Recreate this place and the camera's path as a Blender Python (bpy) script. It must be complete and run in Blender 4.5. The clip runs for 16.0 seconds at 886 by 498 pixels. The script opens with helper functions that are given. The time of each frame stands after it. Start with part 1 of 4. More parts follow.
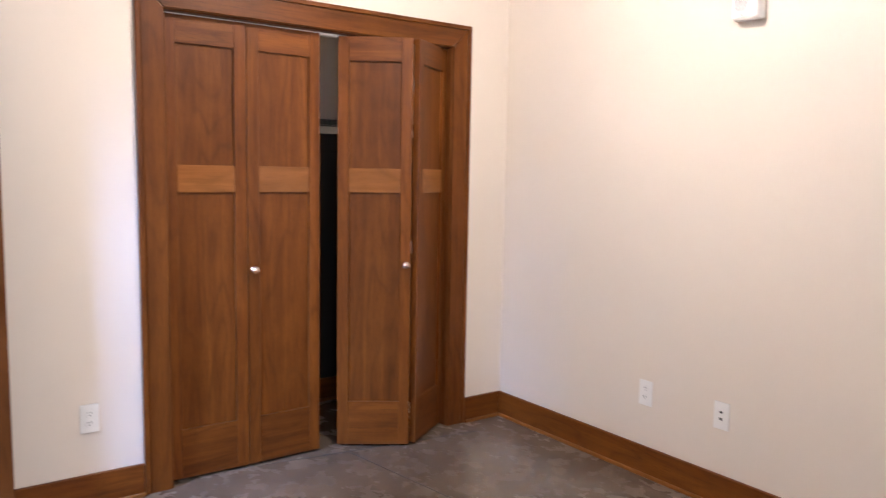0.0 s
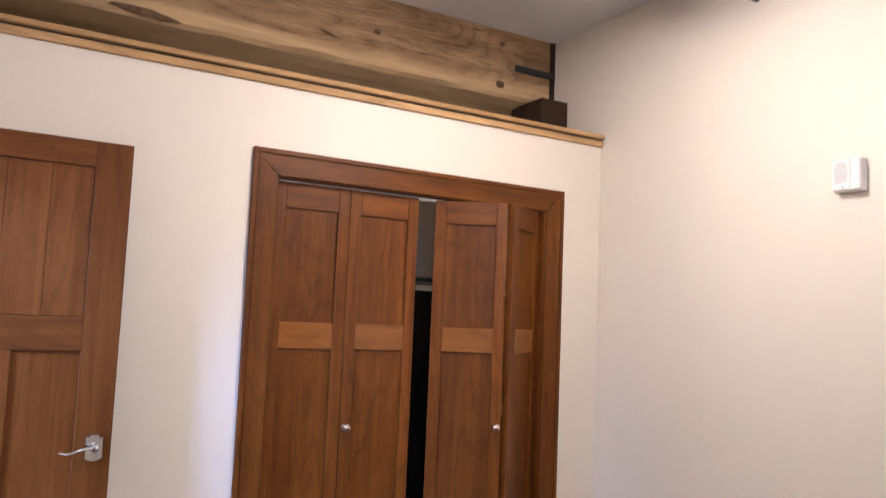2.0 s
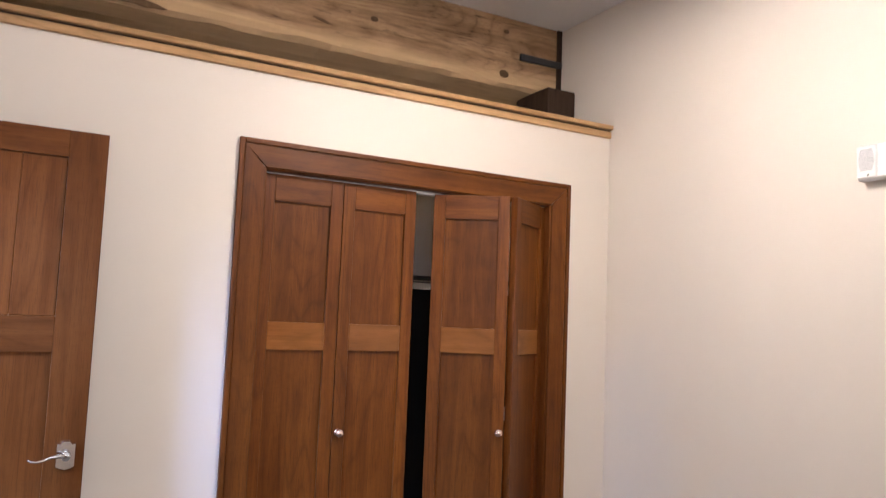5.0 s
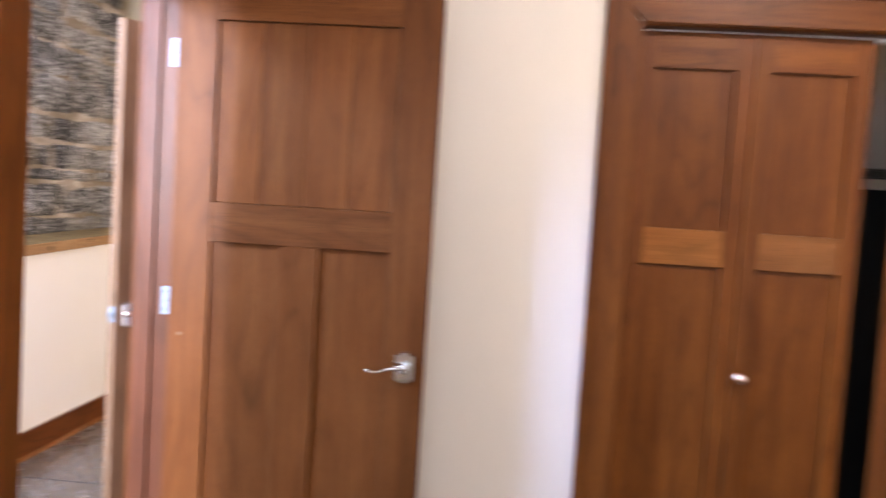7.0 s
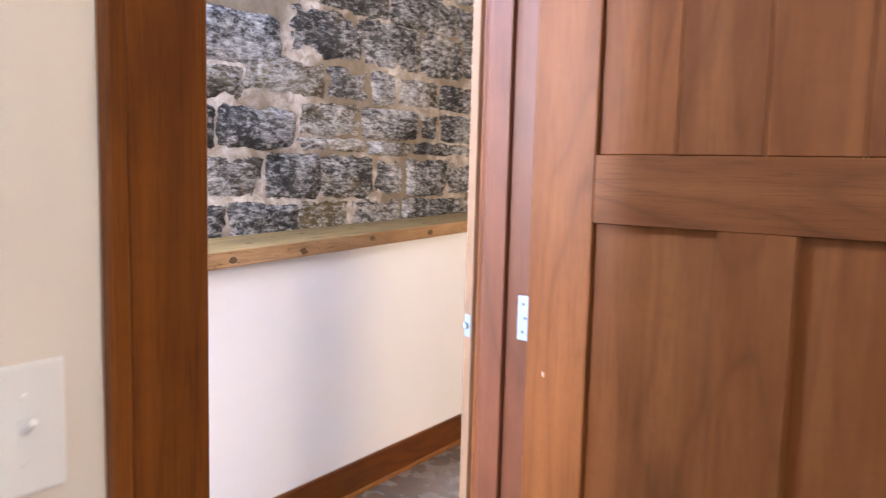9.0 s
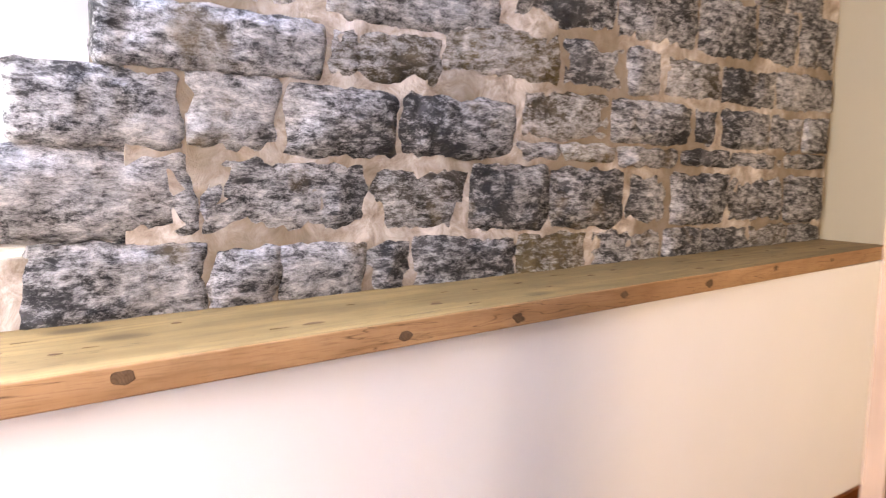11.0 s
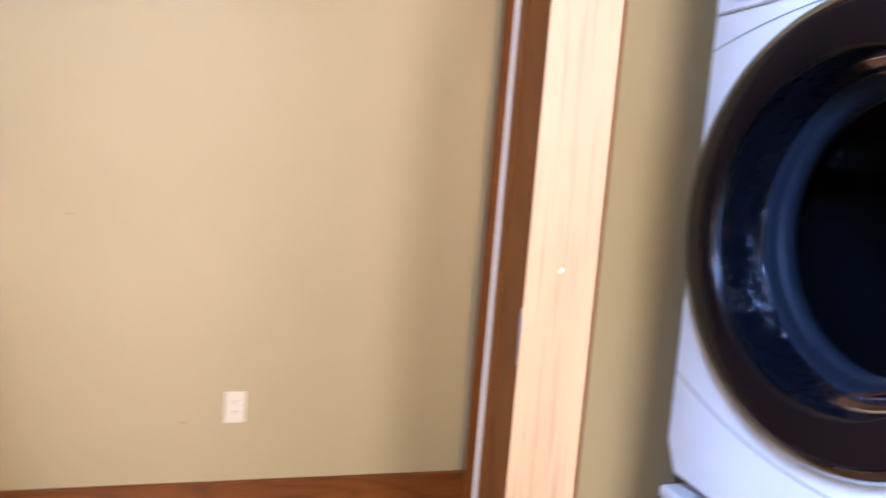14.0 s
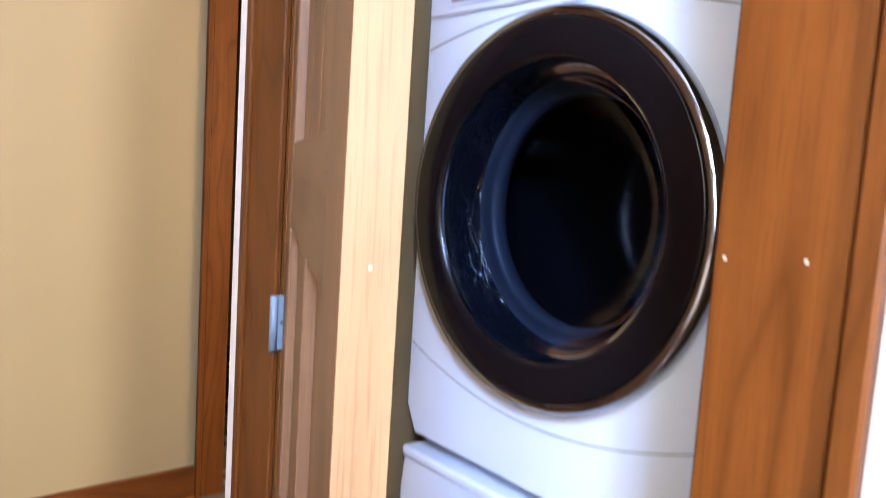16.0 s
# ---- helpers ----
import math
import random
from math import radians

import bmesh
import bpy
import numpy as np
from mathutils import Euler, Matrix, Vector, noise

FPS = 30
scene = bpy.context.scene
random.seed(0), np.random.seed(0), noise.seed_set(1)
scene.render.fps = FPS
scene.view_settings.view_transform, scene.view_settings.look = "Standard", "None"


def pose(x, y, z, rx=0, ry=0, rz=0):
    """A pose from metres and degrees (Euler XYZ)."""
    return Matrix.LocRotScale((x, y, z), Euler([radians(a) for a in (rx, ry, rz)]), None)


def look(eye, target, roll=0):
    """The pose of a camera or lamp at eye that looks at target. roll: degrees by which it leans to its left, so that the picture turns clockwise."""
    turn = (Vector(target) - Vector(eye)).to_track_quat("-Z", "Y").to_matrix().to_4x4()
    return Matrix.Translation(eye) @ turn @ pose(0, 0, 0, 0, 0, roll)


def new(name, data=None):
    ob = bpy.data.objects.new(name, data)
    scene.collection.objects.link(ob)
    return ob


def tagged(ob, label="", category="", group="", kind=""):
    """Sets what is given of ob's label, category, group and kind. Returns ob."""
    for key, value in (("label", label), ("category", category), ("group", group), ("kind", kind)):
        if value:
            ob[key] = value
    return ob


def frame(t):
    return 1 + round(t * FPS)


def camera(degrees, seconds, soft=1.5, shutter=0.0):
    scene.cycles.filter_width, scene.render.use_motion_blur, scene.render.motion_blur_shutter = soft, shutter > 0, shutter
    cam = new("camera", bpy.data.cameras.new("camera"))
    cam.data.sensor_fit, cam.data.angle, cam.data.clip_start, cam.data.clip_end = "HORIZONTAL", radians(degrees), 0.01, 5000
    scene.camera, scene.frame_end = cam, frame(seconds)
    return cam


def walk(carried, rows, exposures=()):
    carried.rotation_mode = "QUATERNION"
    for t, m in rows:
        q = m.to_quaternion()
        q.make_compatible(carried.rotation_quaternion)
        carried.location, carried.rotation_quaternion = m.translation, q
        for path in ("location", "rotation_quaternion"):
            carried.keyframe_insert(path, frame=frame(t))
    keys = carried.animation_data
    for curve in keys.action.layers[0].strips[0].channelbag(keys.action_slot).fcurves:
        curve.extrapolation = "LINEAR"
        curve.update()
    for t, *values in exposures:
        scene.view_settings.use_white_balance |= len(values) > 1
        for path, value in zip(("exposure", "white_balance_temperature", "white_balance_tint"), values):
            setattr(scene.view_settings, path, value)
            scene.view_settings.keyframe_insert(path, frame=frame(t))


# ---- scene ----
cam = camera(61.2, 16.0, soft=1.1, shutter=0.6)
PATH = [
    (0, (-2.757, -3.222, 1.394), (-1.589, -1.611, 1.187), 1.0),
    (0.5, (-2.79, -3.234, 1.399), (-1.738, -1.539, 1.255), 1.0),
    (1, (-2.827, -3.226, 1.43), (-1.838, -1.488, 1.399), 1.4),
    (1.5, (-2.83, -3.214, 1.447), (-1.862, -1.465, 1.508), 1.8),
    (2, (-2.825, -3.2, 1.459), (-1.839, -1.468, 1.635), 2.4),
    (2.5, (-2.823, -3.197, 1.478), (-1.814, -1.49, 1.74), 2.8),
    (3, (-2.807, -3.21, 1.5), (-1.78, -1.527, 1.835), 3.0),
    (5.5, (-2.596, -2.95, 1.433), (-1.67, -1.18, 1.543), 2.1),
    (6, (-2.499, -2.754, 1.422), (-1.643, -0.946, 1.444), 2.0),
    (6.5, (-2.353, -2.596, 1.466), (-1.895, -0.652, 1.378), 3.3),
    (7, (-2.26, -2.43, 1.432), (-2.408, -0.439, 1.314), 3.5),
    (7.5, (-2.325, -2.188, 1.393), (-2.886, -0.273, 1.26), 2.8),
    (8, (-2.387, -1.966, 1.397), (-3.244, -0.167, 1.222), 1.9),
    (8.5, (-2.475, -1.678, 1.376), (-3.492, 0.033, 1.177), 1.6),
    (9, (-2.602, -1.424, 1.363), (-3.742, 0.206, 1.153), 1.5),
    (9.5, (-2.815, -1.168, 1.386), (-4.061, 0.386, 1.197), 1.4),
    (11.3, (-3.410, -0.625, 1.397), (-5.003, 0.584, 1.180), 2.0),
    (11.8, (-3.544, -0.514, 1.399), (-5.097, 0.726, 1.181), 2.3),
    (12, (-3.585, -0.474, 1.393), (-5.011, 0.91, 1.171), 2.4),
    (12.5, (-3.687, -0.375, 1.377), (-4.743, 1.308, 1.146), 2.5),
    (13, (-3.81, -0.283, 1.358), (-4.312, 1.634, 1.091), 2.7),
    (13.5, (-3.862, -0.226, 1.356), (-3.802, 1.754, 1.081), 3.5),
    (14, (-3.858, -0.101, 1.361), (-3.268, 1.798, 1.142), 4.6),
    (14.5, (-3.835, -0.034, 1.382), (-2.898, 1.727, 1.235), 5.1),
    (15, (-3.833, -0.033, 1.407), (-2.693, 1.608, 1.32), 4.6),
    (15.5, (-3.875, -0.059, 1.409), (-2.645, 1.514, 1.308), 4.1),
    (16, (-3.938, -0.125, 1.376), (-2.67, 1.406, 1.157), 3.7),
]
EXPOSURES = [(0, 0.84, 6200, 18), (1, 0.72, 6150, 18), (3, 0.45, 6100, 16), (5.5, 0.54, 6150, 17), (7, 0.76, 6200, 18), (7.5, 0.74, 6200, 18), (8.5, 0.80, 6150, 18), (9.5, 0.74, 6150, 15), (12.3, 0.74, 7400, 23), (13.6, 0.86, 6900, 15), (14.6, 0.90, 7800, 16), (16, 0.88, 7600, 13)]
walk(cam, [(t, look(e, g, r)) for t, e, g, r in PATH], EXPOSURES)

# ---- light ----
SUN_TO = Vector((-0.50, -0.80, 0.38)).normalized()
world = bpy.data.worlds.new("sky")
scene.world = world
world.use_nodes = True
wn = world.node_tree.nodes
sky = wn.new("ShaderNodeTexSky")
sky.sky_type = "NISHITA"
sky.sun_disc = False
sky.sun_elevation = math.asin(SUN_TO.z)
sky.sun_rotation = math.atan2(SUN_TO.x, SUN_TO.y)
world.node_tree.links.new(sky.outputs[0], wn["Background"].inputs[0])
wn["Background"].inputs[1].default_value = 0.12
sun = new("sun", bpy.data.lights.new("sun", "SUN"))
sun.data.energy, sun.data.angle, sun.data.color = 3.0, radians(0.6), (1.0, 0.93, 0.82)
sun.matrix_world = look(SUN_TO * 20, (0, 0, 0))


def area_lamp(name, eye, target, w, h, watts, color):
    lamp = new(name, bpy.data.lights.new(name, "AREA"))
    lamp.data.shape, lamp.data.size, lamp.data.size_y = "RECTANGLE", w, h
    lamp.data.energy, lamp.data.color = watts, color
    lamp.matrix_world = look(eye, target)
    return lamp


DAY = (0.80, 0.90, 1.0)
area_lamp("sky_light_hall", (-4.90, -1.21, 2.62), (-2.2, 0.0, 1.0), 0.40, 0.7, 190, (0.35, 0.54, 1.0))
# Fill lamp for the hall, added in an unseen opening far to the south.
area_lamp("sky_light_hall_far", (-4.90, -4.95, 2.05), (-3.0, -4.65, 1.9), 1.25, 1.8, 800, (0.90, 0.92, 1.0))
# Assumed window, never in view; lamp added to lift the low wall.
area_lamp("sky_light_south", (-3.1, -6.45, 1.6), (-3.1, 0, 1.5), 2.8, 2.0, 300, (0.95, 0.96, 1.0))
# Weak fill for the bedroom from an added opening in the east wall.
area_lamp("sky_light_bedroom", (-0.03, -2.95, 1.55), (-3.0, -2.5, 1.3), 1.2, 1.5, 7, (0.9, 0.95, 1.0))
# Frontal fill on the closet wall, added with no known source behind it.
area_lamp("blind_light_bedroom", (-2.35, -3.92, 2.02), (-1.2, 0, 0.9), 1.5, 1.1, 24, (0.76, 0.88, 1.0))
# Added fill lamp aimed at the laundry doorway to brighten the dryer.
area_lamp("blind_light_hall", (-4.90, -0.62, 1.9), (-3.1, 0.3, 1.4), 0.6, 1.3, 20, DAY)
# Warm glow of an unseen lamp in the end room, through an added opening.
area_lamp("window_light_end", (-1.02, 1.62, 1.6), (-4.0, 2.0, 1.3), 0.7, 1.1, 42, (1.0, 0.80, 0.54))
FAN = Vector((-1.165, -1.285, 2.775))

# ---- materials ----


def shader(name, rough=0.5, metal=0.0, spec=0.5):
    m = bpy.data.materials.new(name)
    m.use_nodes = True
    b = m.node_tree.nodes["Principled BSDF"]
    b.inputs["Roughness"].default_value = rough
    b.inputs["Metallic"].default_value = metal
    b.inputs["Specular IOR Level"].default_value = spec
    return m, m.node_tree, b


def node(tree, kind, **values):
    n = tree.nodes.new(kind)
    for k, v in values.items():
        n.inputs[k.replace("_", " ")].default_value = v
    return n


def coords(tree, scale=(1, 1, 1), source="Object", shift=None):
    tc = tree.nodes.new("ShaderNodeTexCoord")
    mp = tree.nodes.new("ShaderNodeMapping")
    mp.inputs["Scale"].default_value = scale
    tree.links.new(tc.outputs[source], mp.inputs["Vector"])
    if shift:
        info = tree.nodes.new("ShaderNodeObjectInfo")
        mul = tree.nodes.new("ShaderNodeMath")
        mul.operation = "MULTIPLY"
        mul.inputs[1].default_value = shift
        tree.links.new(info.outputs["Random"], mul.inputs[0])
        tree.links.new(mul.outputs[0], mp.inputs["Location"])
    return mp.outputs[0]


def noise_tex(tree, vec, scale, detail=4.0, rough=0.55, distortion=0.0):
    n = node(tree, "ShaderNodeTexNoise", Scale=scale, Detail=detail, Roughness=rough, Distortion=distortion)
    tree.links.new(vec, n.inputs["Vector"])
    return n.outputs["Fac"]


def ramp(tree, fac, *stops):
    r = tree.nodes.new("ShaderNodeValToRGB")
    e = r.color_ramp.elements
    while len(e) < len(stops):
        e.new(0.5)
    for k, (p, c) in zip(e, stops):
        k.position = p
        k.color = (*c, 1) if len(c) == 3 else c
    tree.links.new(fac, r.inputs[0])
    return r.outputs[0]


def grey(v):
    return (v, v, v)


def mix(tree, fac, a, b, mode="MIX"):
    n = tree.nodes.new("ShaderNodeMix")
    n.data_type, n.blend_type = "RGBA", mode
    for sock, val in ((n.inputs[0], fac), (n.inputs[6], a), (n.inputs[7], b)):
        if isinstance(val, (int, float)):
            sock.default_value = val
        elif isinstance(val, tuple):
            sock.default_value = (*val, 1)
        else:
            tree.links.new(val, sock)
    return n.outputs[2]


def bump(tree, bsdf, height, strength, distance=0.002):
    n = node(tree, "ShaderNodeBump", Strength=strength, Distance=distance)
    tree.links.new(height, n.inputs["Height"])
    tree.links.new(n.outputs[0], bsdf.inputs["Normal"])


def paint(name, color, rough=0.6, amount=0.04, relief=0.15):
    """Rolled wall paint: faint mottling and orange-peel relief."""
    m, t, b = shader(name, rough)
    v = coords(t)
    big = noise_tex(t, v, 1.3, 3)
    c = mix(t, ramp(t, big, (0.35, grey(0)), (0.7, grey(1))), tuple(k * (1 - amount) for k in color), color)
    t.links.new(c, b.inputs["Base Color"])
    bump(t, b, noise_tex(t, v, 260, 2), relief, 0.0008)
    return m


def wood(name, dark, mid, light, axis="z", rough=0.32, fine=60, knots=0.0, bumpy=0.15, vary=0.22, coat=0.0, cracks=0.0, rings=0.55, ring_size=2.6, ring_count=13.0, spec=0.2):
    """Boards with long grain along one axis, broad figure and fine pores; every board differs."""
    m, t, b = shader(name, rough, 0.0, spec)
    lo, hi = 0.035, 1.0
    sc = {"x": (lo, hi, hi), "y": (hi, lo, hi), "z": (hi, hi, lo)}[axis]
    v = coords(t, sc, shift=7.0)
    fig = noise_tex(t, v, 19, 5, 0.6, 0.5)
    col = ramp(t, fig, (0.25, dark), (0.50, mid), (0.75, light))
    # growth rings: contour lines of a long drawn-out field
    ring_sc = {"x": (0.16, 1, 1), "y": (1, 0.16, 1), "z": (1, 1, 0.16)}[axis]
    field = noise_tex(t, coords(t, ring_sc, shift=5.0), ring_size, 2, 0.4, 0.15)
    many = t.nodes.new("ShaderNodeMath")
    many.operation = "MULTIPLY"
    many.inputs[1].default_value = ring_count
    t.links.new(field, many.inputs[0])
    wave = t.nodes.new("ShaderNodeMath")
    wave.operation = "PINGPONG"
    wave.inputs[1].default_value = 0.5
    t.links.new(many.outputs[0], wave.inputs[0])
    col = mix(t, ramp(t, wave.outputs[0], (0.0, grey(rings)), (0.12, grey(rings * 0.35)), (0.34, grey(0))), col, tuple(k * 0.75 for k in dark))
    pores = noise_tex(t, v, fine * 6, 3, 0.6)
    col = mix(t, ramp(t, pores, (0.34, grey(0.45)), (0.48, grey(0))), col, tuple(k * 0.6 for k in dark))
    blotch = noise_tex(t, coords(t, {"x": (0.6, 1, 1), "y": (1, 0.6, 1), "z": (1, 1, 0.6)}[axis], shift=3.0), 9.0, 4)
    col = mix(t, ramp(t, blotch, (0.40, grey(0.0)), (0.72, grey(0.40))), col, light)
    fleck = noise_tex(t, coords(t, {"x": (1, 0.5, 0.5), "y": (0.5, 1, 0.5), "z": (0.5, 0.5, 1)}[axis], shift=2.0), 70, 2)
    col = mix(t, ramp(t, fleck, (0.35, grey(0.10)), (0.5, grey(0))), col, dark)
    info = t.nodes.new("ShaderNodeObjectInfo")
    tone = ramp(t, info.outputs["Random"], (0.0, grey(1 - vary)), (1.0, grey(1.0)))
    col = mix(t, 1.0, col, tone, "MULTIPLY")
    if knots:
        vo = node(t, "ShaderNodeTexVoronoi", Scale=knots)
        t.links.new(coords(t, {"x": (0.5, 1, 1), "y": (1, 0.5, 1), "z": (1, 1, 0.5)}[axis]), vo.inputs["Vector"])
        k = ramp(t, vo.outputs["Distance"], (0.05, grey(0.9)), (0.10, grey(0.55)), (0.16, grey(0)))
        col = mix(t, k, col, tuple(c * 0.3 for c in dark))
    if cracks:
        lc = {"x": (0.03, 1, 1), "y": (1, 0.03, 1), "z": (1, 1, 0.03)}[axis]
        cr = noise_tex(t, coords(t, lc), 16, 3, 0.5, 2.0)
        band = ramp(t, cr, (0.494, grey(0)), (0.5, grey(cracks)), (0.506, grey(0)))
        col = mix(t, band, col, tuple(c * 0.25 for c in dark))
        st = noise_tex(t, coords(t, {"x": (0.35, 1, 1), "y": (1, 0.35, 1), "z": (1, 1, 0.35)}[axis]), 4.5, 5, 0.65)
        col = mix(t, ramp(t, st, (0.36, grey(0.45)), (0.55, grey(0))), col, tuple(c * 0.7 for c in dark))
    t.links.new(col, b.inputs["Base Color"])
    b.inputs["Coat Weight"].default_value = coat
    b.inputs["Coat Roughness"].default_value = 0.2
    bump(t, b, pores, bumpy, 0.0006)
    return m


WALL = paint("cream_wall_paint", (0.745, 0.67, 0.585))
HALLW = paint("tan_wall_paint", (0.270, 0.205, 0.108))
LOWW = paint("white_wall_paint", (0.86, 0.805, 0.745))
# Near-black colour that stands for shade low in the closet.
CLOSET_SHADE = paint("closet_shade_paint", (0.022, 0.021, 0.020))
CEIL = paint("white_ceiling_paint", (0.80, 0.79, 0.78))
CH = ((0.082, 0.0215, 0.0030), (0.150, 0.043, 0.0060), (0.225, 0.072, 0.011))
CHERRY = {a: wood("cherry_" + a, *CH, axis=a, rough=0.45, coat=0.03, rings=0.45, ring_size=4.5, ring_count=13.0) for a in "xyz"}
AL = ((0.118, 0.036, 0.008), (0.172, 0.056, 0.0135), (0.225, 0.081, 0.022))
TAN = {a: wood("light_alder_" + a, (0.15, 0.068, 0.032), (0.23, 0.112, 0.056), (0.31, 0.16, 0.085), axis=a, rough=0.45, knots=2.2, vary=0.2) for a in "xyz"}
ALDER = {a: wood("alder_" + a, *AL, axis=a, rough=0.42, spec=0.12, knots=2.2, vary=0.28, rings=0.5, ring_size=4.5, ring_count=13.0) for a in "xyz"}
ROSE = {a: wood("rosy_alder_" + a, (0.075, 0.023, 0.009), (0.115, 0.037, 0.016), (0.155, 0.054, 0.025), axis=a, rough=0.38, coat=0.06, knots=2.2, vary=0.15) for a in "xyz"}
MID = {a: wood("pale_cherry_" + a, (0.20, 0.066, 0.013), (0.27, 0.098, 0.021), (0.34, 0.135, 0.033), axis=a, coat=0.05) for a in "xyz"}
PALE = wood("raw_door_edge", (0.17, 0.098, 0.052), (0.195, 0.116, 0.064), (0.22, 0.135, 0.077), axis="z", vary=0.05, rough=0.5)
# Ledge is one timber; top colour darkened to offset bright light falling on it.
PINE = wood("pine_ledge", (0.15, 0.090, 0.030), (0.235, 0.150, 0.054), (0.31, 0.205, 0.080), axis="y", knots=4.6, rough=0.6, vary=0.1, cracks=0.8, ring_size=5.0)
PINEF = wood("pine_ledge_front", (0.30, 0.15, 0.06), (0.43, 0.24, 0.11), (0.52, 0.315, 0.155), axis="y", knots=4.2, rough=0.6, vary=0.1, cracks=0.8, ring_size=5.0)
PINEX = wood("pine_cap", (0.36, 0.20, 0.085), (0.50, 0.30, 0.14), (0.60, 0.39, 0.20), axis="x", knots=2.5, rough=0.6, vary=0.15, ring_size=5.0)
BEAM = wood("old_timber", (0.19, 0.105, 0.050), (0.41, 0.25, 0.132), (0.57, 0.37, 0.205), axis="x", knots=2.6, rough=0.85, bumpy=0.6, vary=0.1, cracks=0.9, rings=0.55, ring_size=2.6, ring_count=30.0)


def sapwood(m, z0, z1, color):
    """A pale sapwood band with an uneven edge along the lower arris of a timber."""
    t = m.node_tree
    b = t.nodes["Principled BSDF"]
    old = b.inputs["Base Color"].links[0].from_socket
    sep = t.nodes.new("ShaderNodeSeparateXYZ")
    t.links.new(coords(t), sep.inputs[0])
    wob = t.nodes.new("ShaderNodeMath")
    wob.operation = "MULTIPLY_ADD"
    wob.inputs[1].default_value = 0.10
    t.links.new(noise_tex(t, coords(t, (0.5, 1, 1)), 3.0, 5, 0.6), wob.inputs[0])
    t.links.new(sep.outputs[2], wob.inputs[2])
    rng_ = node(t, "ShaderNodeMapRange")
    rng_.inputs[1].default_value, rng_.inputs[2].default_value = z0 + 0.05, z1 + 0.05
    rng_.inputs[3].default_value, rng_.inputs[4].default_value = 0.6, 0.0
    t.links.new(wob.outputs[0], rng_.inputs[0])
    t.links.new(mix(t, rng_.outputs[0], old, color), b.inputs["Base Color"])


sapwood(BEAM, 2.83, 2.89, (0.66, 0.46, 0.25))
ORANGE = {a: wood("orange_cherry_" + a, (0.090, 0.023, 0.0035), (0.138, 0.038, 0.0065), (0.178, 0.053, 0.010), axis=a, rough=0.45, coat=0.03, rings=0.8, ring_size=6.5, ring_count=10.0) for a in "xyz"}
KNOT = wood("knot_wood", (0.07, 0.036, 0.017), (0.13, 0.075, 0.038), (0.21, 0.13, 0.066), axis="z", rough=0.8, fine=30, ring_count=30.0, ring_size=14.0)
DARKWOOD = wood("dark_timber", (0.025, 0.014, 0.009), (0.045, 0.026, 0.016), (0.07, 0.04, 0.025), axis="z", rough=0.7)
BLADE = wood("walnut_blade", (0.035, 0.016, 0.012), (0.055, 0.026, 0.018), (0.08, 0.04, 0.028), axis="x", rough=0.45)


def metal(name, color, rough):
    m, t, b = shader(name, rough, 1.0)
    v = noise_tex(t, coords(t), 40, 3)
    t.links.new(mix(t, ramp(t, v, (0.3, grey(0)), (0.8, grey(1))), tuple(c * 0.9 for c in color), color), b.inputs["Base Color"])
    return m


def plain(name, color, rough=0.4, metallic=0.0):
    m, t, b = shader(name, rough, metallic)
    v = noise_tex(t, coords(t), 6, 3)
    t.links.new(mix(t, ramp(t, v, (0.3, grey(0)), (0.8, grey(1))), tuple(c * 0.96 for c in color), color), b.inputs["Base Color"])
    return m


NICKEL = metal("satin_nickel", (0.80, 0.74, 0.70), 0.28)
ROSEMETAL = metal("warm_nickel", (0.86, 0.66, 0.55), 0.24)
CHROME = metal("chrome", (0.85, 0.86, 0.88), 0.06)
ZINC = plain("zinc_hinge", (0.20, 0.27, 0.33), 0.5, 0.2)
DARKCHROME = metal("dark_chrome", (0.42, 0.44, 0.48), 0.10)
IRON = plain("black_iron", (0.02, 0.02, 0.022), 0.45)
WHITEP = plain("white_plastic", (0.82, 0.81, 0.79), 0.35)
ALMOND = plain("almond_plastic", (0.46, 0.39, 0.31), 0.4)
SLOT = plain("dark_slot", (0.05, 0.05, 0.05), 0.5)
GREYP = plain("grey_print", (0.30, 0.31, 0.33), 0.5)
ENAMEL = plain("white_enamel", (0.78, 0.85, 0.95), 0.25)
BLACKG = plain("black_gloss", (0.007, 0.005, 0.006), 0.22)
DRUM = plain("dark_drum", (0.03, 0.035, 0.045), 0.25, 0.7)
GASKET = plain("grey_gasket", (0.050, 0.064, 0.085), 0.5)
BLACKG.node_tree.nodes["Principled BSDF"].inputs["Specular IOR Level"].default_value = 0.25
SILVER = plain("silver_plastic", (0.55, 0.56, 0.58), 0.3, 0.6)
HANDLEGREY = plain("recess_grey", (0.30, 0.33, 0.38), 0.4)
WIRE = plain("dark_wire", (0.07, 0.07, 0.07), 0.4)
OPAL = plain("opal_shade", (0.28, 0.25, 0.21), 0.4)


def glass_mat():
    """Smoked pane: dark tint behind a clear gloss."""
    m, t, b = shader("smoked_glass", 0.03)
    clear = t.nodes.new("ShaderNodeBsdfTransparent")
    clear.inputs[0].default_value = (0.40, 0.47, 0.58, 1)
    gloss = t.nodes.new("ShaderNodeBsdfGlossy")
    gloss.inputs["Roughness"].default_value = 0.03
    fres = node(t, "ShaderNodeFresnel", IOR=1.13)
    both = t.nodes.new("ShaderNodeMixShader")
    t.links.new(fres.outputs[0], both.inputs[0])
    t.links.new(clear.outputs[0], both.inputs[1])
    t.links.new(gloss.outputs[0], both.inputs[2])
    t.links.new(both.outputs[0], t.nodes["Material Output"].inputs["Surface"])
    return m


GLASS = glass_mat()


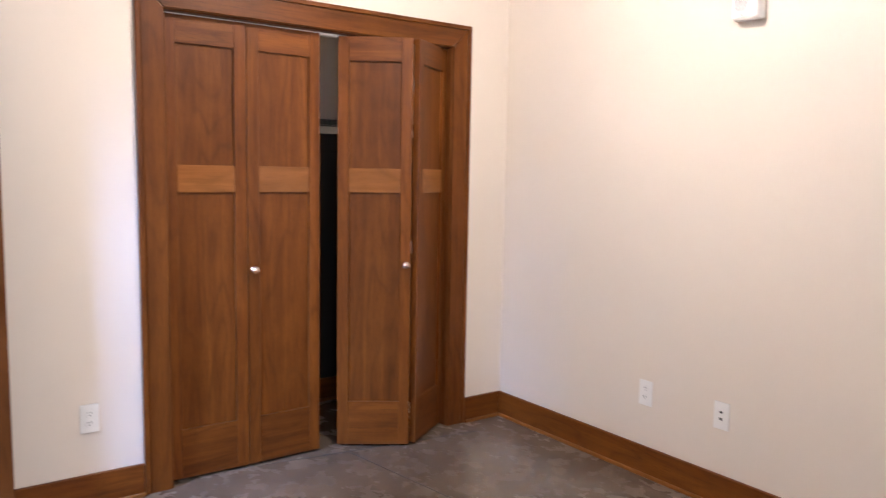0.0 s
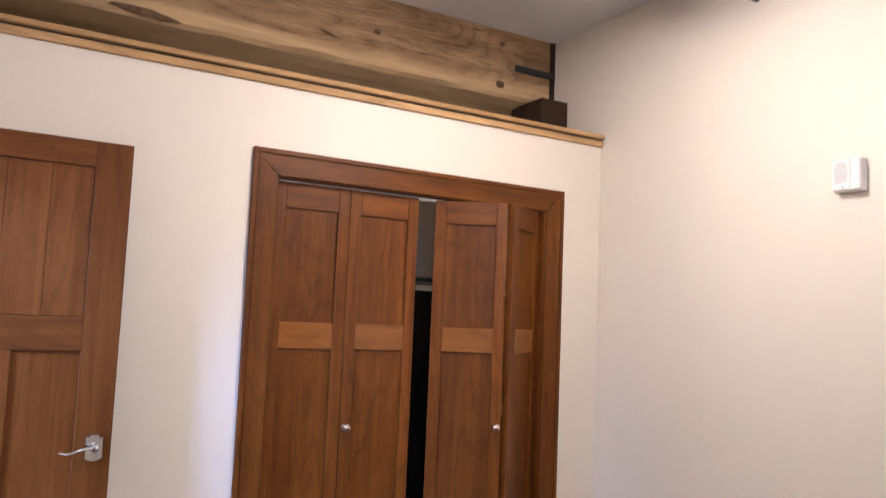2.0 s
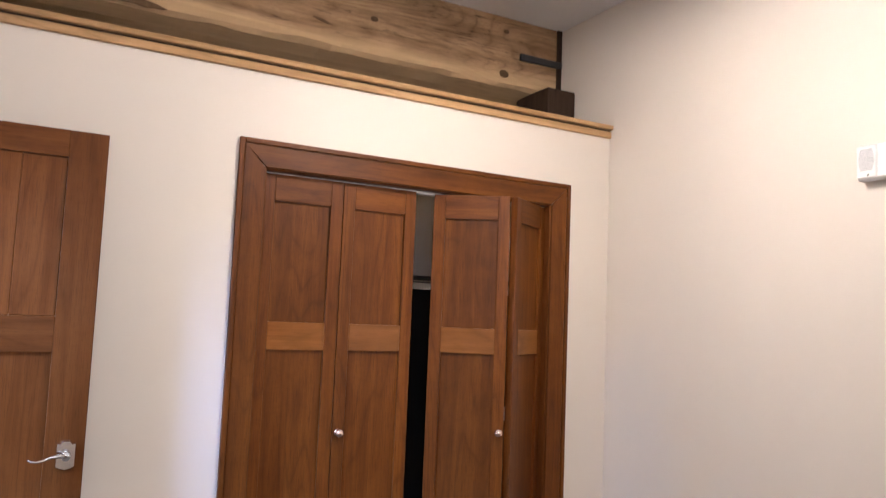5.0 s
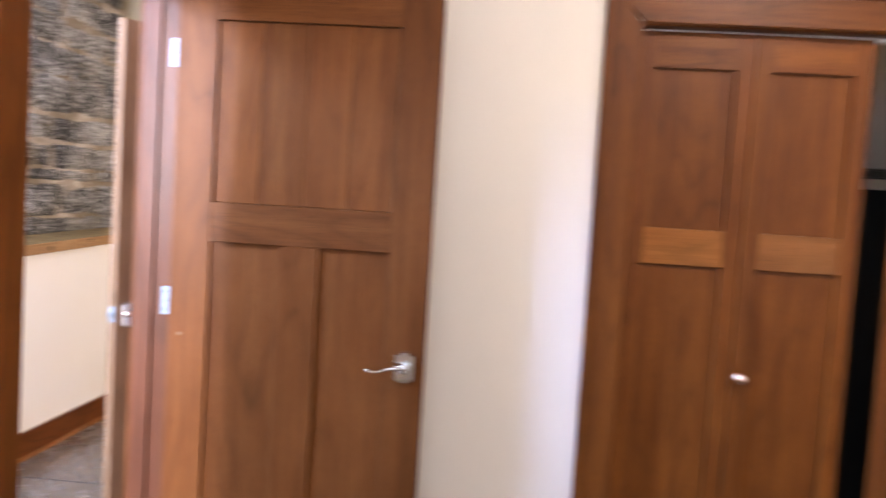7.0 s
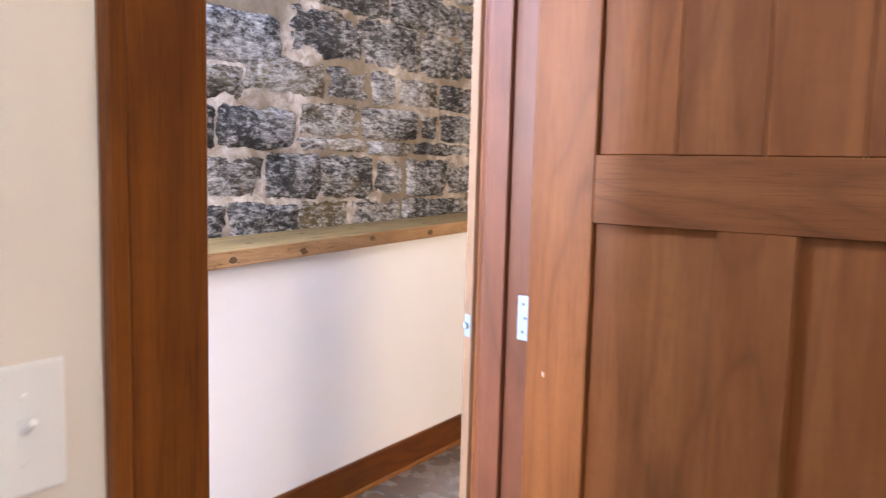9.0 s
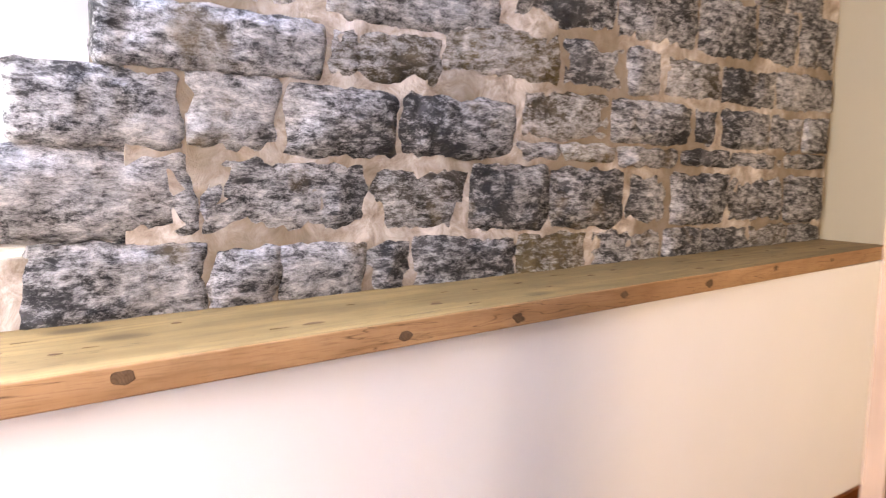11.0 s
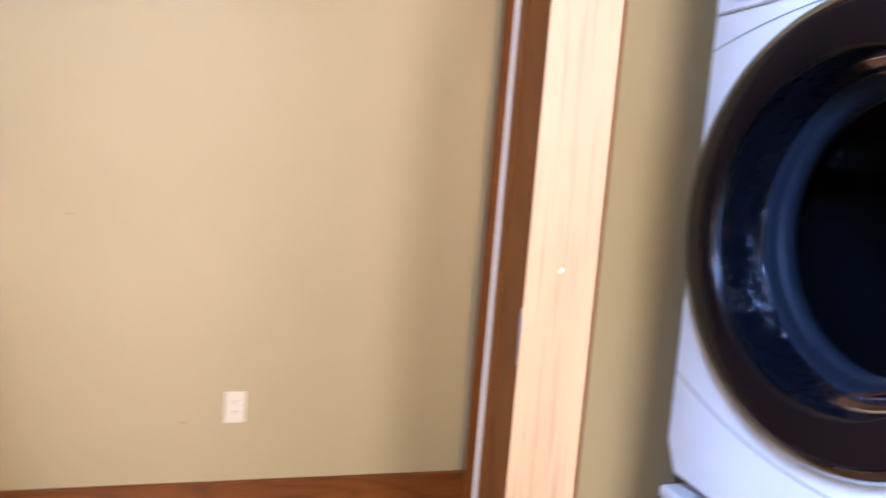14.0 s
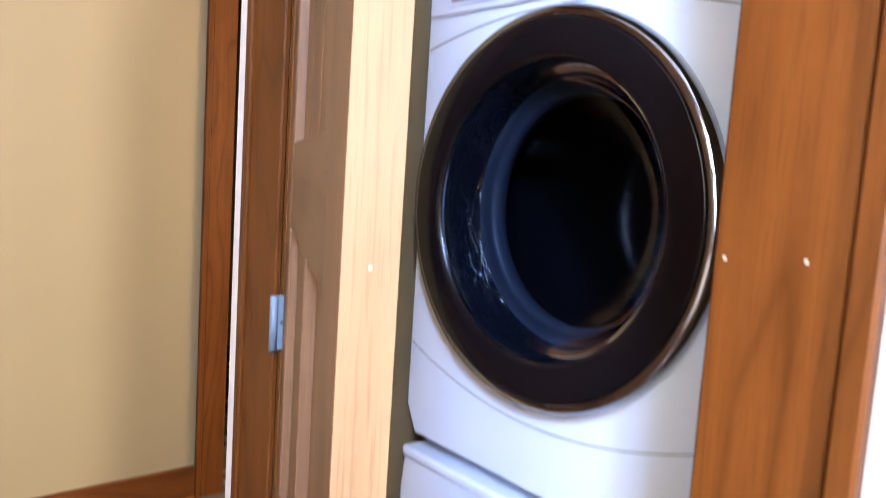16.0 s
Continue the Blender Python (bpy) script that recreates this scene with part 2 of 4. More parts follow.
def well_mat():
    m, t, b = shader("glossy_well", 0.06, 0.0, 0.8)
    b.inputs["Base Color"].default_value = (0.010, 0.012, 0.016, 1)
    bump(t, b, noise_tex(t, coords(t, (1, 1, 0.7)), 26, 3, 0.5, 1.0), 0.6, 0.02)
    return m


WELL = well_mat()


def lamp_mat():
    m, t, b = shader("lamp_glow", 0.4)
    b.inputs["Base Color"].default_value = (0.9, 0.86, 0.78, 1)
    b.inputs["Emission Color"].default_value = (1.0, 0.89, 0.76, 1)
    b.inputs["Emission Strength"].default_value = 1350
    return m


GLOW = lamp_mat()


def concrete():
    m, t, b = shader("stained_concrete", 0.28)
    v = coords(t)
    a = noise_tex(t, v, 1.6, 6, 0.62, 0.6)
    c = ramp(t, a, (0.25, (0.082, 0.061, 0.046)), (0.5, (0.138, 0.104, 0.077)), (0.75, (0.21, 0.162, 0.122)))
    f = noise_tex(t, v, 42, 5, 0.7)
    c = mix(t, ramp(t, f, (0.52, grey(0)), (0.70, grey(0.5))), c, (0.19, 0.15, 0.115))
    s = noise_tex(t, v, 9, 4, 0.6)
    c = mix(t, ramp(t, s, (0.25, grey(0.25)), (0.7, grey(0))), c, (0.045, 0.022, 0.019))
    t.links.new(c, b.inputs["Base Color"])
    t.links.new(ramp(t, s, (0.35, grey(0.16)), (0.65, grey(0.34))), b.inputs["Roughness"])
    bump(t, b, f, 0.35, 0.0015)
    return m


FLOOR = concrete()


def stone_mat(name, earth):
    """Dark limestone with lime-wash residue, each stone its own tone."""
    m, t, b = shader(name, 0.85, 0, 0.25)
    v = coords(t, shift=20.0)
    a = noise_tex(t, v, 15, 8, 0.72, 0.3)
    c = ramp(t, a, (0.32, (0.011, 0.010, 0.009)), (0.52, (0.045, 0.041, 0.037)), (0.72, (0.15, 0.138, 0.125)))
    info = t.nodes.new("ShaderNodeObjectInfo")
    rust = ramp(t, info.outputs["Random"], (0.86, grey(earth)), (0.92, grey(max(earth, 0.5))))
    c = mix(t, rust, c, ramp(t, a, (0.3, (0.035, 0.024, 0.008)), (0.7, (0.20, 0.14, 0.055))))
    # lime wash: broad sheets crossing the joints, broken up by fine bedding streaks
    sheet = noise_tex(t, coords(t), 2.6, 4, 0.6, 0.4)
    w = noise_tex(t, coords(t, (1, 0.6, 1.5), shift=11.0), 34, 10, 0.84, 0.2)
    both = t.nodes.new("ShaderNodeMath")
    both.operation = "MULTIPLY_ADD"
    both.inputs[1].default_value = 0.5
    t.links.new(sheet, both.inputs[0])
    t.links.new(w, both.inputs[2])
    wh = ramp(t, both.outputs[0], (0.70, grey(0)), (0.80, grey(0.60)), (0.92, grey(0.98)))
    c = mix(t, wh, c, ramp(t, w, (0.40, (0.40, 0.375, 0.345)), (0.62, (0.78, 0.73, 0.67))))
    y = ramp(t, noise_tex(t, v, 6, 4), (0.62, grey(0)), (0.76, grey(0.6)))
    c = mix(t, y, c, (0.22, 0.15, 0.06))
    t.links.new(c, b.inputs["Base Color"])
    add = t.nodes.new("ShaderNodeMath")
    t.links.new(a, add.inputs[0])
    t.links.new(w, add.inputs[1])
    bump(t, b, add.outputs[0], 1.0, 0.018)
    return m


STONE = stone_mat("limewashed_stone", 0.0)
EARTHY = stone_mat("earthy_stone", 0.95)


def mortar_mat():
    m, t, b = shader("lime_mortar", 0.9, 0, 0.2)
    v = coords(t)
    a = noise_tex(t, v, 14, 6, 0.7, 0.5)
    c = ramp(t, a, (0.30, (0.17, 0.125, 0.085)), (0.46, (0.40, 0.33, 0.26)), (0.66, (0.72, 0.65, 0.57)))
    d = noise_tex(t, v, 3.1, 3)
    c = mix(t, ramp(t, d, (0.42, grey(0.85)), (0.60, grey(0.1))), c, (0.17, 0.125, 0.075))
    t.links.new(c, b.inputs["Base Color"])
    bump(t, b, a, 0.8, 0.01)
    return m


MORTAR = mortar_mat()

# ---- building helpers ----


def add_box(bm, x0, x1, y0, y1, z0, z1, bevel=0.0, segments=1):
    r = bmesh.ops.create_cube(bm, size=1.0)
    for v in r["verts"]:
        v.co = Vector(((x0 + x1) / 2 + v.co.x * (x1 - x0), (y0 + y1) / 2 + v.co.y * (y1 - y0), (z0 + z1) / 2 + v.co.z * (z1 - z0)))
    if bevel:
        es = list({e for v in r["verts"] for e in v.link_edges})
        bmesh.ops.bevel(bm, geom=es, offset=bevel, segments=segments, affect="EDGES", profile=0.6)
    return bm


def box(*args, **kw):
    return add_box(bmesh.new(), *args, **kw)


def lathe(points, segments=40, axis="z"):
    """A solid of revolution from (radius, height) pairs about z, or turned to point along -x or -y."""
    bm = bmesh.new()
    rings = []
    for r, h in points:
        ring = []
        for i in range(segments):
            a = 2 * math.pi * i / segments
            ring.append(bm.verts.new((max(r, 1e-5) * math.cos(a), max(r, 1e-5) * math.sin(a), h)))
        rings.append(ring)
    for p, q in zip(rings, rings[1:]):
        for i in range(segments):
            bm.faces.new((p[i], p[(i + 1) % segments], q[(i + 1) % segments], q[i]))
    bmesh.ops.remove_doubles(bm, verts=bm.verts, dist=1e-5)
    if axis == "-y":
        bmesh.ops.transform(bm, matrix=Matrix.Rotation(radians(90), 4, "X"), verts=bm.verts)
    if axis == "-x":
        bmesh.ops.transform(bm, matrix=Matrix.Rotation(radians(-90), 4, "Y"), verts=bm.verts)
    bmesh.ops.recalc_face_normals(bm, faces=bm.faces)
    return bm


def tube(points, radius, segments=10):
    """A rod of round section along a polyline."""
    bm = bmesh.new()
    rings = []
    pts = [Vector(p) for p in points]
    for i, p in enumerate(pts):
        d = (pts[min(i + 1, len(pts) - 1)] - pts[max(i - 1, 0)]).normalized()
        side = d.cross(Vector((0, 0, 1)) if abs(d.z) < 0.9 else Vector((1, 0, 0))).normalized()
        up = side.cross(d)
        rad = radius[i] if isinstance(radius, (list, tuple)) else radius
        rings.append([bm.verts.new(p + rad * (math.cos(2 * math.pi * k / segments) * side + math.sin(2 * math.pi * k / segments) * up)) for k in range(segments)])
    for a, b in zip(rings, rings[1:]):
        for k in range(segments):
            bm.faces.new((a[k], a[(k + 1) % segments], b[(k + 1) % segments], b[k]))
    bm.faces.new(rings[0][::-1])
    bm.faces.new(rings[-1])
    bmesh.ops.recalc_face_normals(bm, faces=bm.faces)
    return bm


def part(name, bm, material, parent=None, label="", smooth=False):
    me = bpy.data.meshes.new(name)
    bm.to_mesh(me)
    bm.free()
    me.materials.append(material)
    if smooth:
        for p in me.polygons:
            p.use_smooth = True
    ob = new(name, me)
    if parent:
        ob.parent = parent
    if label:
        ob["label"] = label
    return ob


def thing(name, m, label, category, group=""):
    ob = new(name)
    ob.empty_display_size = 0.1
    ob.matrix_world = m
    return tagged(ob, label, category, group)


def structure(name, bm, material, label, category):
    return tagged(part(name, bm, material), label, category, kind="structure")


# ---- structure: bedroom ----
XW, XH = -3.27, -3.375          # bedroom face and hall face of the shared wall
CZ = 3.18                      # ceiling
XS, XL, YF = -4.92, -4.625, 2.665   # stone face, low wall face, far wall
SOUTH, SOUTHB = -6.5, -3.85

structure("floor", box(-6.0, 0.3, SOUTH - 0.2, 5.0, -0.2, 0.0), FLOOR, "dark brown stained concrete floor with a satin sealer", "floor")
bm = bmesh.new()
add_box(bm, XS - 0.4, 0.2, SOUTH - 0.2, 5.0, CZ, CZ + 0.15)
structure("ceiling", bm, CEIL, "smooth white painted ceiling", "ceiling")
bm = bmesh.new()
add_box(bm, 0, 0.14, -2.3, 0.90, 0, CZ)
add_box(bm, 0, 0.14, SOUTH, -3.6, 0, CZ)
# Unseen opening, added for the bedroom fill lamp.
add_box(bm, 0, 0.14, -3.6, -2.3, 0, 0.75)
add_box(bm, 0, 0.14, -3.6, -2.3, 2.35, CZ)
structure("wall_east", bm, WALL, "cream painted plaster wall", "wall")

OX0, OX1, OZ = -1.86, -0.375, 2.045     # closet opening
bm = bmesh.new()
add_box(bm, XW, OX0, 0, 0.12, 0, 2.44)
add_box(bm, OX1, 0, 0, 0.12, 0, 2.44)
add_box(bm, OX0, OX1, 0, 0.12, OZ, 2.44)
structure("wall_closet", bm, WALL, "cream painted partition wall with a closet opening", "wall")

bm = bmesh.new()
add_box(bm, -2.36, 0, 0.78, 0.90, 0, CZ)
add_box(bm, -2.36, -2.26, 0.12, 0.78, 0, 2.44)
structure("wall_closet_back", bm, WALL, "cream painted back wall of the closet", "wall")

# Thin dark board: the shade below the shelf is put into its colour.
structure("wall_closet_lower", box(-2.255, -0.005, 0.768, 0.779, 0.14, 1.60), CLOSET_SHADE, "near-black board standing in for the shade below the closet shelf", "wall")

DY0, DY1, DZ = -0.925, -0.123, 2.065     # bedroom doorway
LY0, LY1, LZ = 0.193, 0.96, 2.05        # laundry doorway
bm = bmesh.new()
add_box(bm, XH, XW, SOUTHB - 0.12, DY0, 0, CZ)
add_box(bm, XH, XW, DY0, DY1, DZ, CZ)
add_box(bm, XH, XW, DY1, LY0, 0, CZ)
add_box(bm, XH, XW, LY0, LY1, LZ, CZ)
add_box(bm, XH, XW, LY1, 1.145, 0, CZ)
# thicker stretch of the wall round the bedroom doorway
add_box(bm, XH - 0.033, XH - 0.0005, DY0 - 0.075, DY0 - 0.0005, 0, CZ)
add_box(bm, XH - 0.033, XH - 0.0005, DY1 + 0.0005, DY1 + 0.075, 0, CZ)
add_box(bm, XH - 0.033, XH - 0.0005, DY0 - 0.0005, DY1 + 0.0005, DZ + 0.0005, CZ)
structure("wall_hall", bm, WALL, "cream painted wall between bedroom and hall with two doorways", "wall")

# walls to the south: bedroom end, and an assumed living room's outer wall with an added, unseen window
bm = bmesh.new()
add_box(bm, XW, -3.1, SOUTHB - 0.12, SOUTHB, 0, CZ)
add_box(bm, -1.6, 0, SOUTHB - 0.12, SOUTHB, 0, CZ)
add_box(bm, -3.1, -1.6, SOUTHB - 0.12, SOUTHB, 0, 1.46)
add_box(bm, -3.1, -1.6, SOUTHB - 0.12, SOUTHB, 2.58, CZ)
# Added panel: closes the unseen opening against light from the south.
structure("bedroom_blind", box(-3.098, -1.602, SOUTHB - 0.10, SOUTHB - 0.09, 1.462, 2.578), WHITEP, "white panel added out of view to block stray light at the bedroom end", "blind")
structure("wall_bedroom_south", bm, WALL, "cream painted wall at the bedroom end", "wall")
bm = bmesh.new()
add_box(bm, XS - 0.3, -4.5, SOUTH - 0.14, SOUTH, 0, CZ)
add_box(bm, -1.7, 0.14, SOUTH - 0.14, SOUTH, 0, CZ)
add_box(bm, -4.5, -1.7, SOUTH - 0.14, SOUTH, 2.65, CZ)
add_box(bm, -4.5, -1.7, SOUTH - 0.14, SOUTH, 0, 0.55)
structure("wall_south", bm, WALL, "cream painted outer wall with an added, unseen window opening", "wall")

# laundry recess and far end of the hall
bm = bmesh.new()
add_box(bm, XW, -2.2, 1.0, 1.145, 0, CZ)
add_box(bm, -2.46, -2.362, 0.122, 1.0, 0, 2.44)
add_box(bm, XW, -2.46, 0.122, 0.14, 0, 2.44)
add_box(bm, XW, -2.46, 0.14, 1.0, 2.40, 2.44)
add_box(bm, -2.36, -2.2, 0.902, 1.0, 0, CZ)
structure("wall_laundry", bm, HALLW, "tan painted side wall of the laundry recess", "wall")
FX0, FX1 = -2.725, -1.95
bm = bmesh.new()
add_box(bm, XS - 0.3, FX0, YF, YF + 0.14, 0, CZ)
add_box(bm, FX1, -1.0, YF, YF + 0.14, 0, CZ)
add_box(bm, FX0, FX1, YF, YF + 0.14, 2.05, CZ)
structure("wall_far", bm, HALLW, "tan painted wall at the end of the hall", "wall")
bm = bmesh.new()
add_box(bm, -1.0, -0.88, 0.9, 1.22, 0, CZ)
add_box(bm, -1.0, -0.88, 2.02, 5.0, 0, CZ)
# Opening added to hold the warm end lamp.
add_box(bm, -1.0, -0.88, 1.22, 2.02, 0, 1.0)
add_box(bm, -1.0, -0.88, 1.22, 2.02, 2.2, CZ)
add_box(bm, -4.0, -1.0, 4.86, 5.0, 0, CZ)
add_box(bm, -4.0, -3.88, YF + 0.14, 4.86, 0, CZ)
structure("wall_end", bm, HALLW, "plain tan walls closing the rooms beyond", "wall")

# low wall under the ledge and masonry backing with an added, unseen opening far along


def ledge_z(y):
    """Underside of the timber ledge, which climbs a little towards the far wall."""
    return 1.019 + 0.026 * y


LEDGE_T = 0.057
bm = bmesh.new()
add_box(bm, XS, XL, SOUTH, YF, 0, 1.04)
for v in bm.verts:
    if v.co.z > 1.0:
        v.co.z = ledge_z(v.co.y) - 0.001
structure("wall_low", bm, LOWW, "cream painted low wall below the timber ledge", "wall")
WY0, WY1, WZ0, WZ1 = -1.735, -1.0, 1.13, 3.0
VY0, VY1 = -5.6, -4.3
bm = bmesh.new()
# Unseen opening in the stones, made for the laundry fill lamp.
HY0, HY1, HZ0, HZ1 = -0.95, -0.27, 1.2, 2.6
for a, b in ((SOUTH, VY0), (VY1, WY0), (WY1, HY0), (HY1, YF)):
    add_box(bm, XS - 0.3, XS - 0.002, a, b, 0, CZ)
for a, b in ((VY0, VY1), (WY0, WY1)):
    add_box(bm, XS - 0.3, XS - 0.002, a, b, 0, WZ0)
    add_box(bm, XS - 0.3, XS - 0.002, a, b, WZ1, CZ)
add_box(bm, XS - 0.3, XS - 0.002, HY0, HY1, 0, HZ0)
add_box(bm, XS - 0.3, XS - 0.002, HY0, HY1, HZ1, CZ)
# Sun block behind that lamp, an addition outside the view.
structure("window_blind", box(XS - 0.29, XS - 0.28, HY0 + 0.002, HY1 - 0.002, HZ0 + 0.002, HZ1 - 0.002), WHITEP, "white panel added out of view to keep the sun out of an added opening", "blind")
MASON = structure("wall_stone", bm, MORTAR, "old rubble stone wall with lime mortar and white residue", "stone wall")

# timber ledge in front of the stones
bm = box(XS - 0.008, -4.57, SOUTH, YF, 1.04, 1.125, bevel=0.006, segments=2)
for v in bm.verts:
    if v.co.x > -4.7:
        v.co.x += 0.004 - 0.0225 * (v.co.y + 0.3)
    v.co.z = ledge_z(v.co.y) + (v.co.z - 1.04) * LEDGE_T / 0.085
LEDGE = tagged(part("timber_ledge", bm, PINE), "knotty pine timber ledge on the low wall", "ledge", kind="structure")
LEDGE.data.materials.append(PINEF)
# Front-facing polygons keep the lighter, redder pine.
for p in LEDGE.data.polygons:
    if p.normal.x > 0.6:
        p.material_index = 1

lrng = random.Random(11)


def ledge_knot(r):
    """A flat knot with an uneven outline."""
    bm = lathe([(0, 0.0010), (r * 0.5, 0.0012), (r * 0.8, 0.0009), (r, -0.001)], 22)
    seed = lrng.uniform(0, 50)
    for v in bm.verts:
        k = 1 + 0.55 * noise.noise(Vector((v.co.x / r * 1.1, v.co.y / r * 1.1, seed)))
        v.co.x *= k
        v.co.y *= k
    return bm


for k in range(14):
    r = lrng.uniform(0.007, 0.015)
    kn = part("knot", ledge_knot(r), KNOT, LEDGE, "dark knot")
    y = -0.6 + 0.22 * k + lrng.uniform(-0.08, 0.08)
    kn.matrix_local = pose(lrng.uniform(-4.82, -4.66), y, ledge_z(y) + LEDGE_T) @ Matrix.Diagonal((0.7, lrng.uniform(1.2, 2.2), 1, 1))
    y = -0.5 + 0.21 * k + lrng.uniform(-0.09, 0.09)
    if k % 2:
        r = lrng.uniform(0.010, 0.017)
        kn = part("knot", ledge_knot(r), KNOT, LEDGE, "dark knot")
        kn.matrix_local = pose(-4.566 - 0.0225 * (y + 0.3), y, ledge_z(y) + lrng.uniform(0.018, 0.042)) @ Matrix.Rotation(radians(90), 4, "Y") @ Matrix.Diagonal((0.8, 1.3, 1, 1))
    x = lrng.uniform(-4.85, -4.62)
    ln = lrng.uniform(0.02, 0.07)
    ck = part("check", box(-0.0012, 0.0012, -ln / 2, ln / 2, -0.002, 0.0006), KNOT, LEDGE)
    y = -0.5 + 0.21 * k + lrng.uniform(-0.1, 0.1)
    ck.matrix_local = pose(x, y, ledge_z(y) + LEDGE_T, 0, 0, lrng.uniform(-4, 4))

# beam, cap and end pieces over the closet
bm = bmesh.new()
sect = ((0.78, 2.752), (0.60, 2.760), (0.485, 2.775), (0.458, 2.795), (0.450, 2.83), (0.449, 2.90), (0.450, 3.0), (0.452, CZ), (0.78, CZ))
rings = []
for i in range(61):
    x = XW + (-0.035 - XW) * i / 60
    ring = []
    for k, (y, z) in enumerate(sect):
        w = noise.noise(Vector((x * 2.3, k * 0.7, 4.0))) + 0.5 * noise.noise(Vector((x * 7.0, k * 1.3, 1.0)))
        amp = (0, 0.004, 0.016, 0.020, 0.006, 0.004, 0.004, 0, 0)[k]
        ring.append(bm.verts.new((x, y + amp * w, z + (amp * abs(w) if 1 < k < 4 else 0))))
    rings.append(ring)
for a, b in zip(rings, rings[1:]):
    for k in range(len(sect)):
        q = (k + 1) % len(sect)
        bm.faces.new((a[k], b[k], b[q], a[q]))
bm.faces.new(rings[0])
bm.faces.new(rings[-1][::-1])
bmesh.ops.recalc_face_normals(bm, faces=bm.faces)
beam = structure("ceiling_beam", bm, BEAM, "old weathered timber beam below the ceiling", "beam")


def beam_knot(x, z, r):
    """A dark-hearted knot standing a little proud, with a ringed face."""
    k = part("knot", lathe([(0, 0.006), (r * 0.35, 0.0058), (r * 0.42, 0.003), (r * 0.5, 0.0055), (r * 0.8, 0.0045), (r * 1.05, 0.001)], 28, "-y"), KNOT, beam, "dark knot", True)
    k.matrix_local = pose(x, 0.447, z) @ Matrix.Diagonal((1.25, 1, 0.9, 1))


def beam_wane(x0, x1, z, h):
    """A shallow bark-edged hollow along the lower arris."""
    bm = bmesh.new()
    rows = []
    for i in range(25):
        u = i / 24
        x = x0 + (x1 - x0) * u
        a = max(0.04, math.sin(math.pi * u) ** 0.7)
        dz = -0.025 * u + 0.004 * noise.noise(Vector((x * 20, 0, 2)))
        rows.append([bm.verts.new((x, 0.447 - 0.006 * a * b, z + dz + h * a * c)) for b, c in ((0, 1.0), (1.0, 0.65), (0.55, 0.2), (1.0, -0.25), (0, -0.6))])
    for p, q in zip(rows, rows[1:]):
        for k in range(4):
            bm.faces.new((p[k], q[k], q[k + 1], p[k + 1]))
    bmesh.ops.recalc_face_normals(bm, faces=bm.faces)
    part("wane", bm, KNOT, beam, "dark bark-edged hollow", True)


for kx, kz, kr in ((-2.015, 2.982, 0.019), (-1.216, 2.981, 0.016), (-0.398, 3.094, 0.014), (-0.405, 2.845, 0.024), (-2.68, 2.845, 0.026)):
    beam_knot(kx, kz, kr)
beam_wane(-3.05, -2.74, 2.815, 0.022)
beam_wane(-2.56, -2.23, 2.812, 0.026)
beam_wane(-1.55, -1.44, 2.92, 0.010)
cap = thing("wall_cap", pose(0, 0, 2.44), "two-board pine cap on top of the closet wall", "trim")
cap["kind"] = "structure"
part("cap_board", box(XW, -0.002, -0.035, 0.14, 0.043, 0.066, bevel=0.003), PINEX, cap)
# Dark strip in the gap: shade between the two boards put into colour.
part("cap_gap", box(XW, -0.002, -0.008, 0.13, 0.0345, 0.0425), DARKWOOD, cap)
part("cap_moulding", box(XW, -0.002, -0.018, 0.13, 0.0, 0.034, bevel=0.003), PINEX, cap)
tagged(part("end_post", box(-0.033, -0.003, 0.44, 0.5, 2.775, CZ), DARKWOOD), "dark wooden post strip at the beam end", "post", kind="structure")
tagged(part("bearing_block", box(-0.20, -0.004, 0.30, 0.62, 2.502, 2.770, bevel=0.006), DARKWOOD), "dark wooden bearing block under the beam end", "block")
tagged(part("iron_strap", box(-0.30, -0.002, 0.434, 0.449, 2.945, 2.985, bevel=0.003), IRON), "black iron strap across the beam end", "strap")


